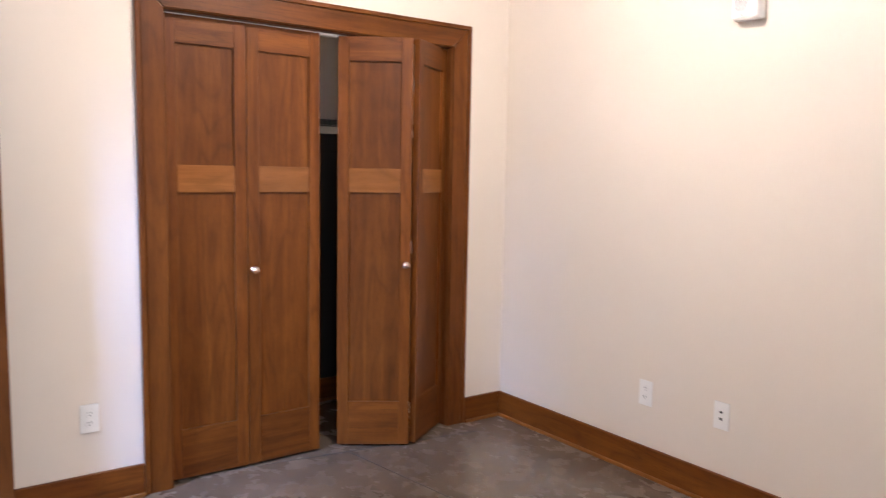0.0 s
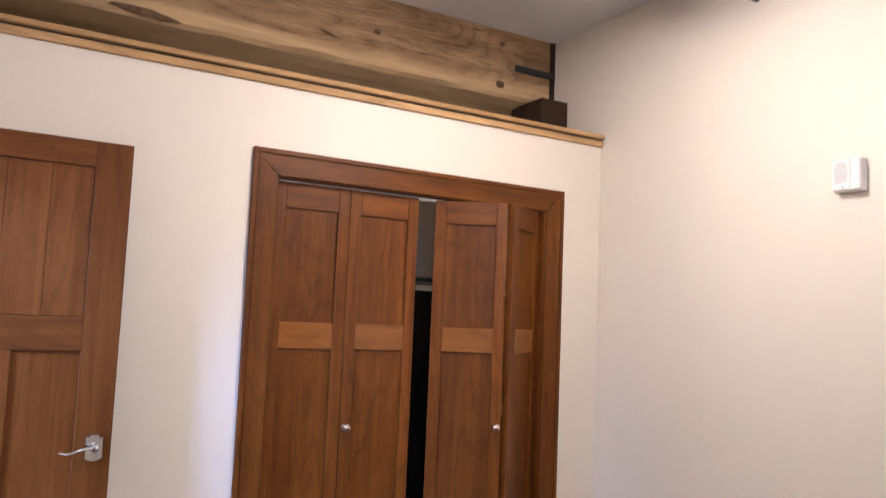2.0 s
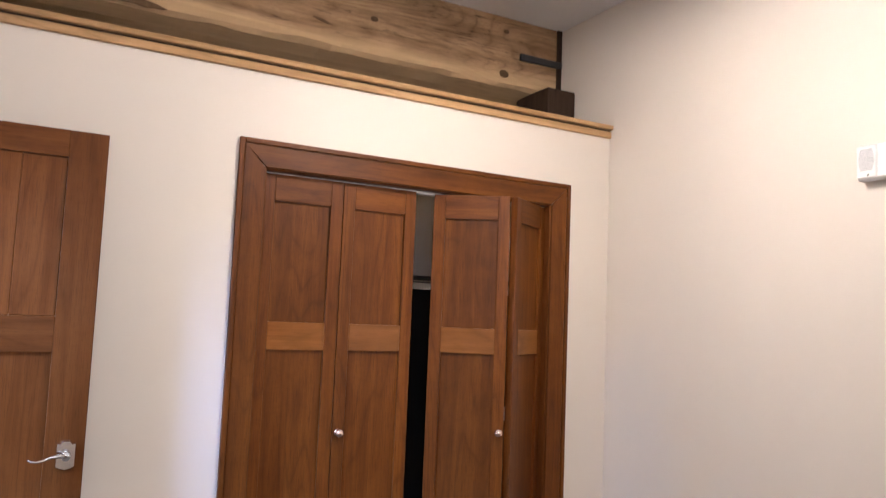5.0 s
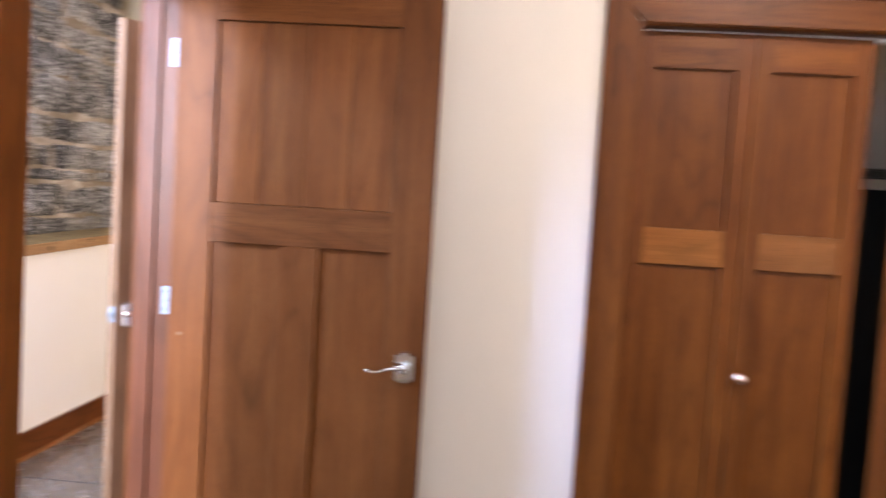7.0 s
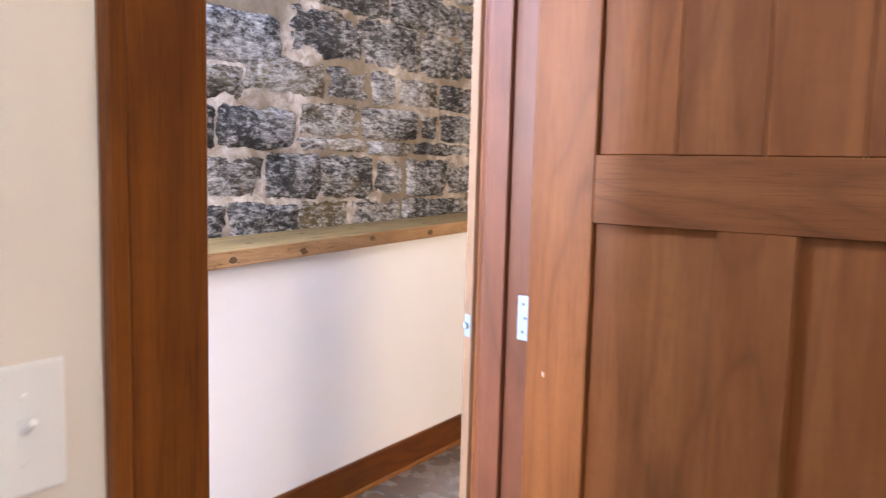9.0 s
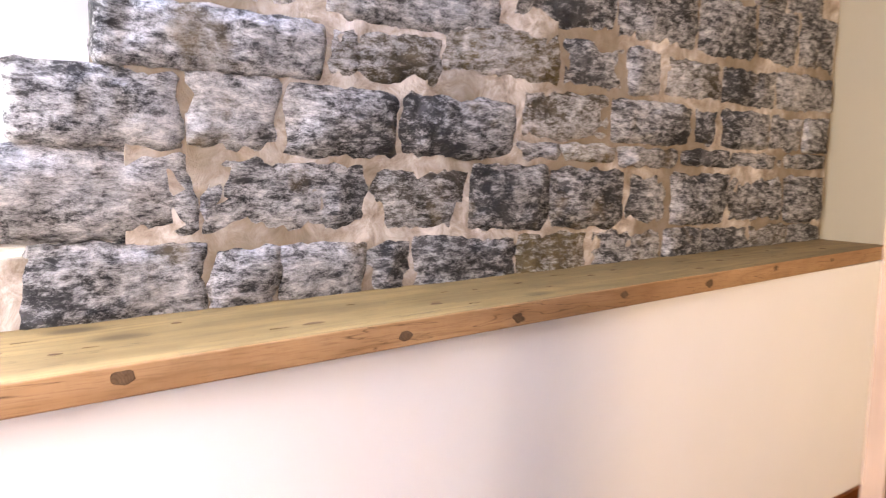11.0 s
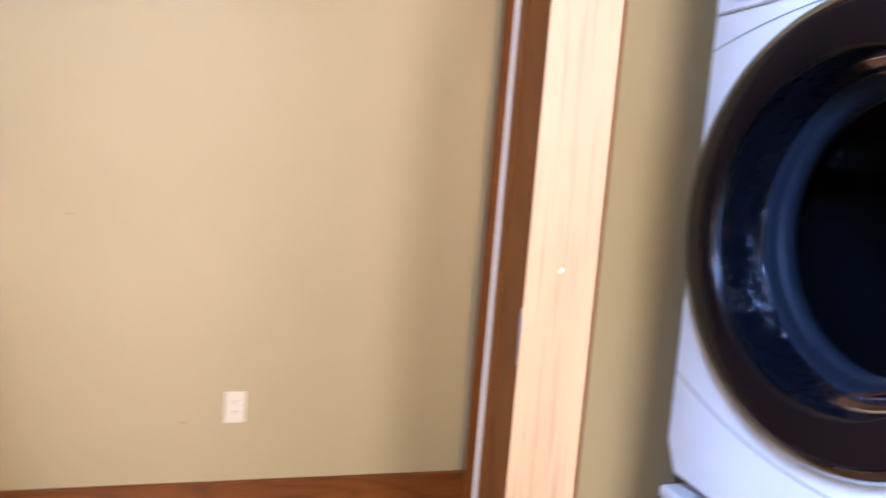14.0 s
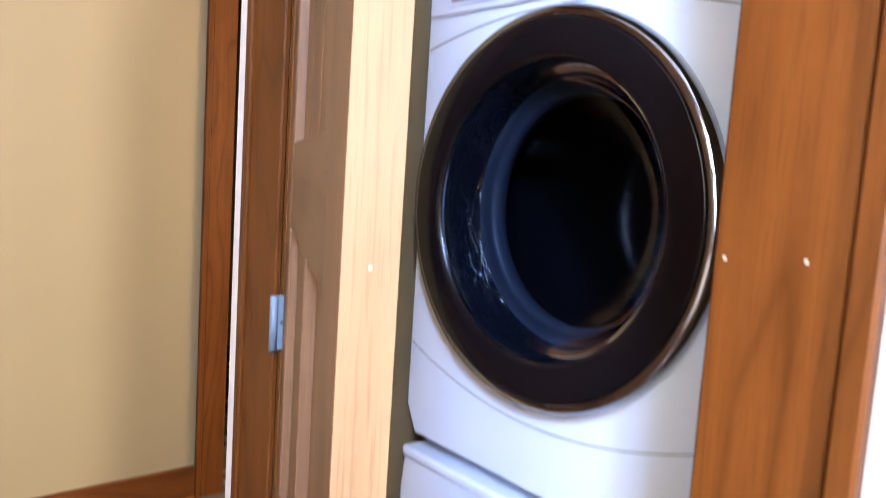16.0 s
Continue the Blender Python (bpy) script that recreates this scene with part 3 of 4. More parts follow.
# ---- trim ----


def casing_set(name, axis, face, out, a0, a1, top, width=0.11, mats=None, label="", lap=0.006):
    """Flat casing with a raised back band round an opening on one wall face. axis: the direction along the wall."""
    t = thing(name, pose(0, 0, 0), label, "door trim")
    t["kind"] = "structure"
    a0, a1, top, width = a0 + lap, a1 - lap, top - lap, width + lap

    def piece(nm, u0, u1, z0, z1, d0, d1, mat):
        f0, f1 = sorted((face + out * d0, face + out * d1))
        b = box(u0, u1, f0, f1, z0, z1, bevel=0.003) if axis == "x" else box(f0, f1, u0, u1, z0, z1, bevel=0.003)
        part(nm, b, mat, t)
    mats = mats or CHERRY
    flat = width - 0.022

    def mitred(nm, u0, u1, z0, z1, side, mat):
        """A flat casing board with its ends cut at 45 degrees."""
        f0, f1 = sorted((face + out * 0.001, face + out * 0.013))
        b = box(u0, u1, f0, f1, z0, z1, bevel=0.003)
        for v in b.verts:
            if side and v.co.z > (z0 + z1) / 2 and (v.co.x - (u0 + u1) / 2) * side < 0:
                v.co.z -= flat
            if not side and v.co.z < (z0 + z1) / 2:
                v.co.x += flat if v.co.x < (u0 + u1) / 2 else -flat
            if axis == "y":
                v.co = Vector((v.co.y, v.co.x, v.co.z))
        if axis == "y":
            bmesh.ops.reverse_faces(b, faces=b.faces)
        part(nm, b, mat, t)

    for s, e in ((-1, a0), (1, a1)):
        u = sorted((e, e + s * flat))
        mitred("side_casing", u[0], u[1], 0, top + flat, s, mats["z"])
        u = sorted((e + s * flat, e + s * width))
        piece("back_band", u[0], u[1], 0, top + width, 0.001, 0.019, mats["z"])
    mitred("head_casing", a0 - flat, a1 + flat, top, top + flat, 0, mats[axis])
    piece("back_band", a0 - width + 0.022, a1 + width - 0.022, top + width - 0.022, top + width, 0.001, 0.019, mats[axis])
    return t


def jamb_set(name, axis, a0, a1, f0, f1, top, stop_at=None, label="", mats=None):
    """Boards lining an opening, with a door stop. f0..f1: through the wall."""
    t = thing(name, pose(0, 0, 0), label, "door frame")
    t["kind"] = "structure"
    mats = mats or ALDER

    def piece(nm, u0, u1, g0, g1, z0, z1, mat):
        part(nm, box(u0, u1, g0, g1, z0, z1, bevel=0.002) if axis == "x" else box(g0, g1, u0, u1, z0, z1, bevel=0.002), mat, t)
    piece("side_jamb", a0, a0 + 0.012, f0, f1, 0, top, mats["z"])
    piece("side_jamb", a1 - 0.012, a1, f0, f1, 0, top, mats["z"])
    piece("head_jamb", a0 + 0.012, a1 - 0.012, f0, f1, top - 0.012, top, mats[axis])
    if stop_at:
        piece("door_stop", a0 + 0.012, a0 + 0.024, stop_at[0], stop_at[1], 0, top - 0.012, mats["z"])
        piece("door_stop", a1 - 0.024, a1 - 0.012, stop_at[0], stop_at[1], 0, top - 0.012, mats["z"])
        piece("door_stop", a0 + 0.024, a1 - 0.024, stop_at[0], stop_at[1], top - 0.024, top - 0.012, mats[axis])
    return t


casing_set("closet_casing", "x", 0.0, -1, OX0, OX1, OZ, label="reddish-brown cherry casing round the closet opening")
jamb_set("closet_jamb", "x", OX0, OX1, 0.0, 0.12, OZ, label="cherry jamb boards lining the closet opening")
casing_set("bedroom_casing", "y", XW, 1, DY0, DY1, DZ, label="dark cherry casing round the bedroom doorway")
casing_set("bedroom_hall_casing", "y", XH - 0.034, -1, DY0, DY1, DZ, width=0.07, label="cherry casing of the bedroom doorway on the hall side")
jamb_set("bedroom_jamb", "y", DY0, DY1, XH - 0.034, XW - 0.014, DZ, (XH - 0.020, XH + 0.030), label="pinkish alder jamb with a rounded door stop", mats=ROSE)
laundry_trim = casing_set("laundry_casing", "y", XH, -1, LY0, LY1, LZ, width=0.122, mats=ORANGE, label="cherry casing round the laundry doorway")
for sy, sz in ((0.188, 1.318), (0.124, 1.324)):
    part("paint_speck", box(XH - 0.0139, XH - 0.0128, sy - 0.0014, sy + 0.0014, sz - 0.0018, sz + 0.0018), ALMOND, laundry_trim)
jamb_set("laundry_jamb", "y", LY0, LY1, XH, XW, LZ, (XH + 0.04, XW - 0.03), label="cherry jamb of the laundry doorway")
casing_set("far_casing", "x", YF, -1, FX0, FX1, 2.05, mats=ORANGE, label="dark cherry casing round the doorway in the far wall")
jamb_set("far_jamb", "x", FX0, FX1, YF, YF + 0.14, 2.05, label="cherry jamb of the far doorway")


def baseboard(name, axis, face, out, a0, a1, mats=None):
    t = thing(name, pose(0, 0, 0), "cherry baseboard with a small shoe moulding along the floor", "baseboard")
    t["kind"] = "structure"
    for nm, d, z0, z1 in (("board", 0.018, 0.0, 0.14), ("shoe", 0.032, 0.0, 0.018)):
        d0 = 0.001 if nm == "board" else 0.0185
        f0, f1 = sorted((face + out * d0, face + out * d))
        part(nm, box(a0, a1, f0, f1, z0, z1, bevel=0.003) if axis == "x" else box(f0, f1, a0, a1, z0, z1, bevel=0.003),
             ((mats or CHERRY) if nm == "board" else MID)[axis], t)


baseboard("baseboard_closet_1", "x", 0.0, -1, XW + 0.05, OX0 - 0.112)
baseboard("baseboard_closet_2", "x", 0.0, -1, OX1 + 0.112, -0.019)
baseboard("baseboard_east", "y", 0.0, -1, SOUTHB, -0.002)
baseboard("baseboard_west", "y", XW, 1, SOUTHB, DY0 - 0.112)
baseboard("baseboard_low", "y", XL, 1, SOUTH, YF - 0.02, ORANGE)
baseboard("baseboard_far", "x", YF, -1, XL + 0.002, FX0 - 0.112, ORANGE)
baseboard("baseboard_closet_back", "x", 0.78, -1, -2.24, -0.02)

# ---- doors ----


def framed_leaf(parent, w, h, th, stile, top, mid0, mid1, bottom, mullion=0.0, mats=None, midmat=None, recess=0.011, edge=None, boards=1):
    """Stiles, rails and recessed panels of a door leaf; x along the width from the hinge, y through the thickness, front at -y."""
    mats = mats or CHERRY
    midmat = midmat or mats
    y0, y1 = -th / 2, th / 2
    part("stile", box(0, stile, y0, y1, 0, h, bevel=0.002), mats["z"], parent)
    part("stile", box(w - stile, w, y0, y1, 0, h, bevel=0.002), edge or mats["z"], parent)
    part("top_rail", box(stile, w - stile, y0 + 0.0005, y1 - 0.0005, h - top, h, bevel=0.0015), mats["x"], parent)
    part("middle_rail", box(stile, w - stile, y0 + 0.0005, y1 - 0.0005, mid0, mid1, bevel=0.0015), midmat["x"], parent)
    part("bottom_rail", box(stile, w - stile, y0 + 0.0005, y1 - 0.0005, 0, bottom, bevel=0.0015), mats["x"], parent)
    n = boards
    for k in range(n):
        a, b = stile + (w - 2 * stile) * k / n, stile + (w - 2 * stile) * (k + 1) / n
        part("panel", box(a, b, y0 + recess, y1 - recess, mid1, h - top, bevel=0.0025 if n > 1 else 0), mats["z"], parent)
    if mullion:
        c = w / 2
        part("mullion", box(c - mullion / 2, c + mullion / 2, y0 + 0.0005, y1 - 0.0005, bottom, mid0, bevel=0.0015), mats["z"], parent)
        part("panel", box(stile, c - mullion / 2, y0 + recess, y1 - recess, bottom, mid0), mats["z"], parent)
        part("panel", box(c + mullion / 2, w - stile, y0 + recess, y1 - recess, bottom, mid0), mats["z"], parent)
    else:
        part("panel", box(stile, w - stile, y0 + recess, y1 - recess, bottom, mid0), mats["z"], parent)


def knob(parent, x, z, y):
    k = part("knob", lathe([(0, 0.034), (0.010, 0.033), (0.0155, 0.027), (0.0165, 0.021), (0.013, 0.014), (0.0075, 0.010), (0.0075, 0.003), (0.0135, 0.002), (0.0135, 0)], 28, "-y"),
             ROSEMETAL, parent, "satin nickel knob", True)
    k.matrix_local = pose(x, y, z) @ Matrix.Diagonal((1.18, 1.1, 1.18, 1))


def bifold_leaf(m, label, knob_x=None):
    d = thing("bifold_door_leaf", m, label, "closet door", "bifold closet doors")
    framed_leaf(d, 0.362, 2.015, 0.034, 0.056, 0.116, 1.270, 1.388, 0.221, midmat=MID, recess=0.0145)
    if knob_x is not None:
        knob(d, knob_x, 0.918, -0.017)
    return d


TRACK = 0.06
# White colour stands for light showing through the gap above the leaves.
tagged(part("door_track", box(OX0 + 0.014, OX1 - 0.014, TRACK - 0.015, TRACK + 0.015, OZ - 0.024, OZ - 0.0125), WHITEP), "bifold track under the closet head, white for the lit gap", "track")
bifold_leaf(pose(-1.851, TRACK, 0.013, 0, 0, -1.0), "closed cherry bifold leaf with recessed panels beside the jamb")
bifold_leaf(pose(-1.487, TRACK - 0.006, 0.013, 0, 0, 1.0), "cherry bifold leaf with a nickel knob at the closet gap", 0.026)
FOLD = 33.0
fc, fs = math.cos(radians(FOLD)), math.sin(radians(FOLD))
right_leaf = bifold_leaf(pose(-0.392 - 0.362 * fc, TRACK - 0.362 * fs, 0.013, 0, 0, FOLD), "folded-out cherry bifold leaf hinged to the jamb")
bifold_leaf(pose(-1.020, TRACK, 0.013, 0, 0, -FOLD), "half-open cherry bifold leaf with a nickel knob", 0.338)
for z in (0.18, 1.0, 1.79):
    hb = part("hinge_barrel", tube([(-0.001, 0.0195, z - 0.03), (-0.001, 0.0195, z + 0.03)], 0.004), NICKEL, right_leaf)
    part("hinge_leaf", box(0.0, 0.018, 0.0172, 0.019, z - 0.025, z + 0.025), NICKEL, hb)


def lever_set(parent, x, z, y, toward, inner=False):
    """Shield-shaped rose and curved lever; toward: the side to which the lever points."""
    bm = bmesh.new()
    hw, lo, hi = 0.033, -0.056, 0.050
    outline = [(-hw, lo + 0.012), (-0.018, lo + 0.004), (0, lo), (0.018, lo + 0.004), (hw, lo + 0.012), (hw, hi - 0.008), (0.020, hi - 0.010), (0.012, hi), (-0.012, hi), (-0.020, hi - 0.010), (-hw, hi - 0.008)]
    back = [bm.verts.new((a, 0, b)) for a, b in outline]
    front = [bm.verts.new((a * 0.86, -0.012, b * 0.88)) for a, b in outline]
    n = len(outline)
    for i in range(n):
        bm.faces.new((back[i], back[(i + 1) % n], front[(i + 1) % n], front[i]))
    bm.faces.new(front)
    bmesh.ops.recalc_face_normals(bm, faces=bm.faces)
    r = part("rose", bm, CHROME, parent, "polished nickel shield-shaped rose")
    r.location = (x, y, z)
    hub = part("lever_hub", lathe([(0, 0.046), (0.013, 0.045), (0.016, 0.040), (0.016, 0.034), (0.011, 0.026), (0.013, 0.011)], 24, "-y"), CHROME, parent, smooth=True)
    hub.location = (x, y, z)
    s = toward
    lv = part("lever", tube([(0, -0.040, 0), (s * 0.020, -0.047, 0.002), (s * 0.045, -0.050, 0.000), (s * 0.070, -0.050, -0.010), (s * 0.090, -0.049, -0.014), (s * 0.105, -0.048, -0.011), (s * 0.114, -0.047, -0.006)],
                            [0.0075, 0.0065, 0.0055, 0.0045, 0.004, 0.0037, 0.003], 12), CHROME, parent, "curved lever", True)
    lv.location = (x, y, z)
    if inner:
        for o in (r, hub, lv):
            o.rotation_euler = (0, 0, math.pi)


def butt_hinge(parent, x, y, z, turn=0.0, side=-1):
    """A hinge under its door: barrel, and the leaf let into the jamb, in the door's own axes."""
    h = part("hinge", tube([(0, 0, -0.0445), (0, 0, 0.0445)], 0.0065, 12), ZINC, parent, "zinc butt hinge", True)
    h.matrix_local = pose(x, y, z, 0, 0, turn)
    part("hinge_leaf", box(*sorted((side * 0.031, side * 0.003)), -0.0015, 0.0015, -0.0445, 0.0445, bevel=0.0012), ZINC, h)
    for dz in (-0.028, 0, 0.028):
        part("screw", lathe([(0, 0.0026), (0.003, 0.0024), (0.0038, 0.0012)], 10, "-y"), SLOT, h).location = (side * (0.019 - 0.005 * (dz == 0)), 0, dz)


# bedroom door, open a little past square
HX, HY = -3.283, -0.139
DW, DT = 0.816, 0.044
bed_door = thing("bedroom_door", pose(HX, HY, 0.012), "open three-panel reddish-brown alder door", "door")
framed_leaf(bed_door, DW, 2.040, DT, 0.126, 0.096, 1.262, 1.385, 0.23, mullion=0.122, mats=ALDER, boards=4, recess=0.013)
lever_set(bed_door, DW - 0.058, 0.915, -DT / 2, -1)
for z in (0.24, 1.064, 1.842):
    butt_hinge(bed_door, -0.003, 0.0025, z)
part("paint_speck", box(0.037, 0.0405, -DT / 2 - 0.0006, -DT / 2 + 0.0002, 0.962, 0.971), OPAL, bed_door)

# laundry door, partly open into the hall
LHX, LHY, LW = -3.3562, 0.9430, 0.766
laundry_pose = pose(LHX, LHY, 0.012, 0, 0, -115.3)
laundry_door = thing("laundry_door", laundry_pose, "partly open alder laundry door with a sunlit pale edge", "door")
framed_leaf(laundry_door, LW, 2.03, 0.036, 0.112, 0.095, 1.262, 1.385, 0.23, mullion=0.122, mats=TAN, boards=4, recess=0.014)

part("edge_strip", box(LW, LW + 0.0012, -0.0178, 0.0178, 0.0, 2.03), PALE, laundry_door, "pale raw wood edge")
lp = part("latch_plate", box(LW + 0.0013, LW + 0.0025, -0.0125, 0.0125, 0.905, 0.965, bevel=0.0005), ZINC, laundry_door, "zinc latch plate")
part("latch_bolt", box(LW + 0.002, LW + 0.013, -0.006, 0.006, 0.927, 0.943, bevel=0.002), ZINC, lp)
lever_set(laundry_door, LW - 0.062, 0.933, -0.018, -1)
lever_set(laundry_door, LW - 0.062, 0.933, 0.018, 1, True)
for z in (0.24, 1.098, 1.845):
    at = laundry_pose.inverted() @ Vector((-3.392, 0.9455, 0))
    butt_hinge(laundry_door, at.x, at.y, z, 115.3, 1)
part("paint_speck", box(LW + 0.0012, LW + 0.0016, -0.0012, 0.0012, 1.299, 1.3012), OPAL, laundry_door)

# ---- bedroom fixtures ----


def wall_plate(m, label, w=0.073, h=0.118, kind="outlet", mat=None):
    """Cover plate facing local -y; sockets, jacks or toggles as parts."""
    mat = mat or WHITEP
    t = thing({"outlet": "wall_outlet", "jack": "cable_jack", "switch": "light_switch"}[kind], m, label, kind if kind != "jack" else "wall jack", "wall plates")
    part("cover_plate", box(-w / 2, w / 2, -0.006, 0, -h / 2, h / 2, bevel=0.003, segments=2), mat, t)
    if kind == "outlet":
        for z in (-0.020, 0.020):
            f = part("socket", lathe([(0, 0.0085), (0.0155, 0.0083), (0.0165, 0.006)], 24, "-y"), mat, t)
            f.location = (0, 0, z)
            for x in (-0.0062, 0.0062):
                part("slot", box(x - 0.0012, x + 0.0012, -0.0090, -0.0084, 0.001, 0.009), SLOT, f)
            part("ground_slot", lathe([(0, 0.0091), (0.0025, 0.009), (0.0025, 0.0082)], 10, "-y"), SLOT, f).location = (0, 0, -0.006)
    if kind == "jack":
        for z in (-0.013, 0.016):
            f = part("jack_frame", box(-0.010, 0.010, -0.008, -0.006, z - 0.010, z + 0.010, bevel=0.001), mat, t)
            part("jack_hole", box(-0.007, 0.007, -0.0086, -0.0081, z - 0.005, z + 0.005), SLOT, f)
    if kind == "switch":
        for x, up in ((-0.023, -1), (0.023, 1)):
            f = part("toggle_frame", box(x - 0.0055, x + 0.0055, -0.0075, -0.006, -0.013, 0.013, bevel=0.0006), mat, t)
            tg = part("toggle", tube([(x, -0.006, 0), (x, -0.022, up * 0.011)], [0.0048, 0.0036], 8), mat, f)
            for z in (-0.030, 0.030):
                part("screw", lathe([(0, 0.0078), (0.0028, 0.0074), (0.0034, 0.0058)], 12, "-y"), mat, t).location = (x, 0, z)
    return t


wall_plate(pose(-2.178, -0.001, 0.372), "white duplex outlet on the cream wall beside the closet")
wall_plate(pose(-0.001, -1.043, 0.390, 0, 0, -90), "white duplex outlet low on the plain cream wall")
wall_plate(pose(-0.001, -1.439, 0.392, 0, 0, -90), "white wall plate with two dark jacks", kind="jack")
wall_plate(pose(XW + 0.001, -1.134, 1.126, 0, 0, 90), "white two-gang toggle switch beside the doorway", 0.120, 0.120, "switch")
wall_plate(pose(-3.750, YF - 0.001, 0.422), "off-white duplex outlet on the tan hall wall", mat=ALMOND)

# fire alarm sounder on the east wall, facing -x
alarm = thing("alarm_sounder", pose(-0.001, -1.470, 2.070, 0, 0, -90), "white fire alarm sounder with a slotted grille", "alarm")
part("housing", box(-0.058, 0.058, -0.045, 0, -0.064, 0.064, bevel=0.008, segments=3), WHITEP, alarm)
part("side_cover", box(0.024, 0.057, -0.053, -0.045, -0.061, 0.061, bevel=0.006, segments=3), WHITEP, alarm)
face = part("face_plate", box(-0.056, 0.018, -0.052, -0.045, -0.058, 0.060, bevel=0.003), WHITEP, alarm)
for k in range(14):
    z = -0.030 + k * 0.0058
    hw = 0.021 + 0.008 * math.sin(math.pi * (k + 0.5) / 14)
    part("grille_slot", box(-0.018 - hw, -0.018 + hw, -0.0530, -0.0521, z - 0.0013, z + 0.0013), GREYP, face)
part("indicator", lathe([(0, 0.0535), (0.003, 0.053), (0.0035, 0.052)], 10, "-y"), SLOT, face).location = (-0.012, 0, -0.049)

# ceiling fan
fan = thing("ceiling_fan", pose(FAN.x, FAN.y, FAN.z), "ceiling fan with dark walnut blades and a lit opal bowl", "ceiling fan")
part("downrod", tube([(0, 0, 0.20), (0, 0, CZ - FAN.z - 0.04)], 0.013, 16), IRON, fan, smooth=True)
part("canopy", lathe([(0.02, CZ - FAN.z - 0.07), (0.055, CZ - FAN.z - 0.05), (0.07, CZ - FAN.z - 0.002), (0, CZ - FAN.z - 0.002)], 32), IRON, fan, smooth=True)
part("motor_housing", lathe([(0, 0.215), (0.06, 0.21), (0.105, 0.185), (0.118, 0.14), (0.118, 0.095), (0.10, 0.085), (0, 0.085)], 40), IRON, fan, smooth=True)
shade = part("light_bowl", lathe([(0.118, 0.09), (0.126, 0.075), (0.127, 0.0), (0.122, -0.018), (0.108, -0.026), (0.106, -0.020), (0.092, -0.030), (0, -0.034)], 48), OPAL, fan, "opal glass light bowl", True)
part("bulb_glow", lathe([(0, -0.072), (0.020, -0.070), (0.034, -0.060), (0.041, -0.046), (0.041, -0.034)], 20), GLOW, shade, "glowing lamp", True).location = (-0.035, -0.045, 0.0)


def fan_blade(angle):
    bm = bmesh.new()
    rows = []
    n = 14
    for i in range(n + 1):
        u = i / n
        x = 0.11 + 0.64 * u
        half = 0.030 + 0.052 * math.sin(math.pi * min(1.0, 0.12 + u * 0.80)) ** 0.8
        if u > 0.9:
            half *= 1 - ((u - 0.9) / 0.1) ** 2 * 0.35
        tilt = radians(58 * (1 - u) ** 1.5 + 10)
        row = []
        for k in range(5):
            v = (k - 2) / 2
            row.append((x, half * v * math.cos(tilt), 0.13 - half * v * math.sin(tilt) - 0.02 * u + 0.004 * (1 - v * v)))
        rows.append(row)
    top = [[bm.verts.new(Vector(p) + Vector((0, 0, 0.004))) for p in r] for r in rows]
    bot = [[bm.verts.new(Vector(p) - Vector((0, 0, 0.004))) for p in r] for r in rows]
    for i in range(n):
        for k in range(4):
            bm.faces.new((top[i][k], top[i][k + 1], top[i + 1][k + 1], top[i + 1][k]))
            bm.faces.new((bot[i][k], bot[i + 1][k], bot[i + 1][k + 1], bot[i][k + 1]))
        for k in (0, 4):
            bm.faces.new((top[i][k], top[i + 1][k], bot[i + 1][k], bot[i][k]))
    for i in (0, n):
        for k in range(4):
            bm.faces.new((top[i][k], top[i][k + 1], bot[i][k + 1], bot[i][k]))
    bmesh.ops.recalc_face_normals(bm, faces=bm.faces)
    b = part("blade", bm, BLADE, fan, smooth=True)
    b.rotation_euler = (0, 0, radians(angle))
    arm = part("blade_arm", box(0.10, 0.15, -0.016, 0.016, 0.122, 0.146, bevel=0.003), IRON, b)


for a in (119, 30, -42, -150):
    fan_blade(a)

# sprinkler pipe from the east wall
PY, PZ = -1.03, 2.95
pipe = thing("sprinkler_pipe", pose(0, PY, PZ), "black iron sprinkler pipe with an upright brass head", "pipe")
part("pipe_run", tube([(-0.004, 0, 0), (-1.9, 0, 0)], 0.0175, 16), IRON, pipe, smooth=True)
tee = part("tee_fitting", tube([(-0.375, 0, 0), (-0.455, 0, 0)], 0.026, 16), IRON, pipe, smooth=True)
part("tee_neck", tube([(-0.415, 0, 0.0), (-0.415, 0, 0.042)], 0.019, 14), IRON, tee)
head = part("sprinkler_head", tube([(-0.415, 0, 0.042), (-0.415, 0, 0.058)], 0.010, 12), NICKEL, pipe, "brass sprinkler head")
for d in (-0.009, 0.009):
    part("frame_arm", tube([(-0.415, d, 0.055), (-0.415, d * 1.2, 0.070), (-0.415, d * 0.3, 0.086)], 0.0022, 6), NICKEL, head)
part("deflector", lathe([(0, 0.090), (0.014, 0.089), (0.015, 0.086), (0, 0.086)], 16), NICKEL, head).location = (-0.415, 0, 0)

# wire shelf in the closet
shelf = thing("wire_shelf", pose(-1.9, 0.44, 1.655), "coated wire closet shelf with a front lip", "shelf")
for y, z in ((0, 0), (0, -0.030), (0.11, 0.0), (0.22, 0.0), (0.325, 0.0)):
    part("long_wire", tube([(-0.34, y, z), (1.88, y, z)], 0.0032, 8), WIRE, shelf)
cross = bmesh.new()
for k in range(73):
    x = -0.32 + k * 0.03
    add_box(cross, x - 0.0013, x + 0.0013, 0, 0.33, 0.0033, 0.006)
    add_box(cross, x - 0.0013, x + 0.0013, -0.0055, -0.0033, -0.033, 0.006)
tagged(part("cross_wires", cross, WIRE, shelf), kind="stuff")

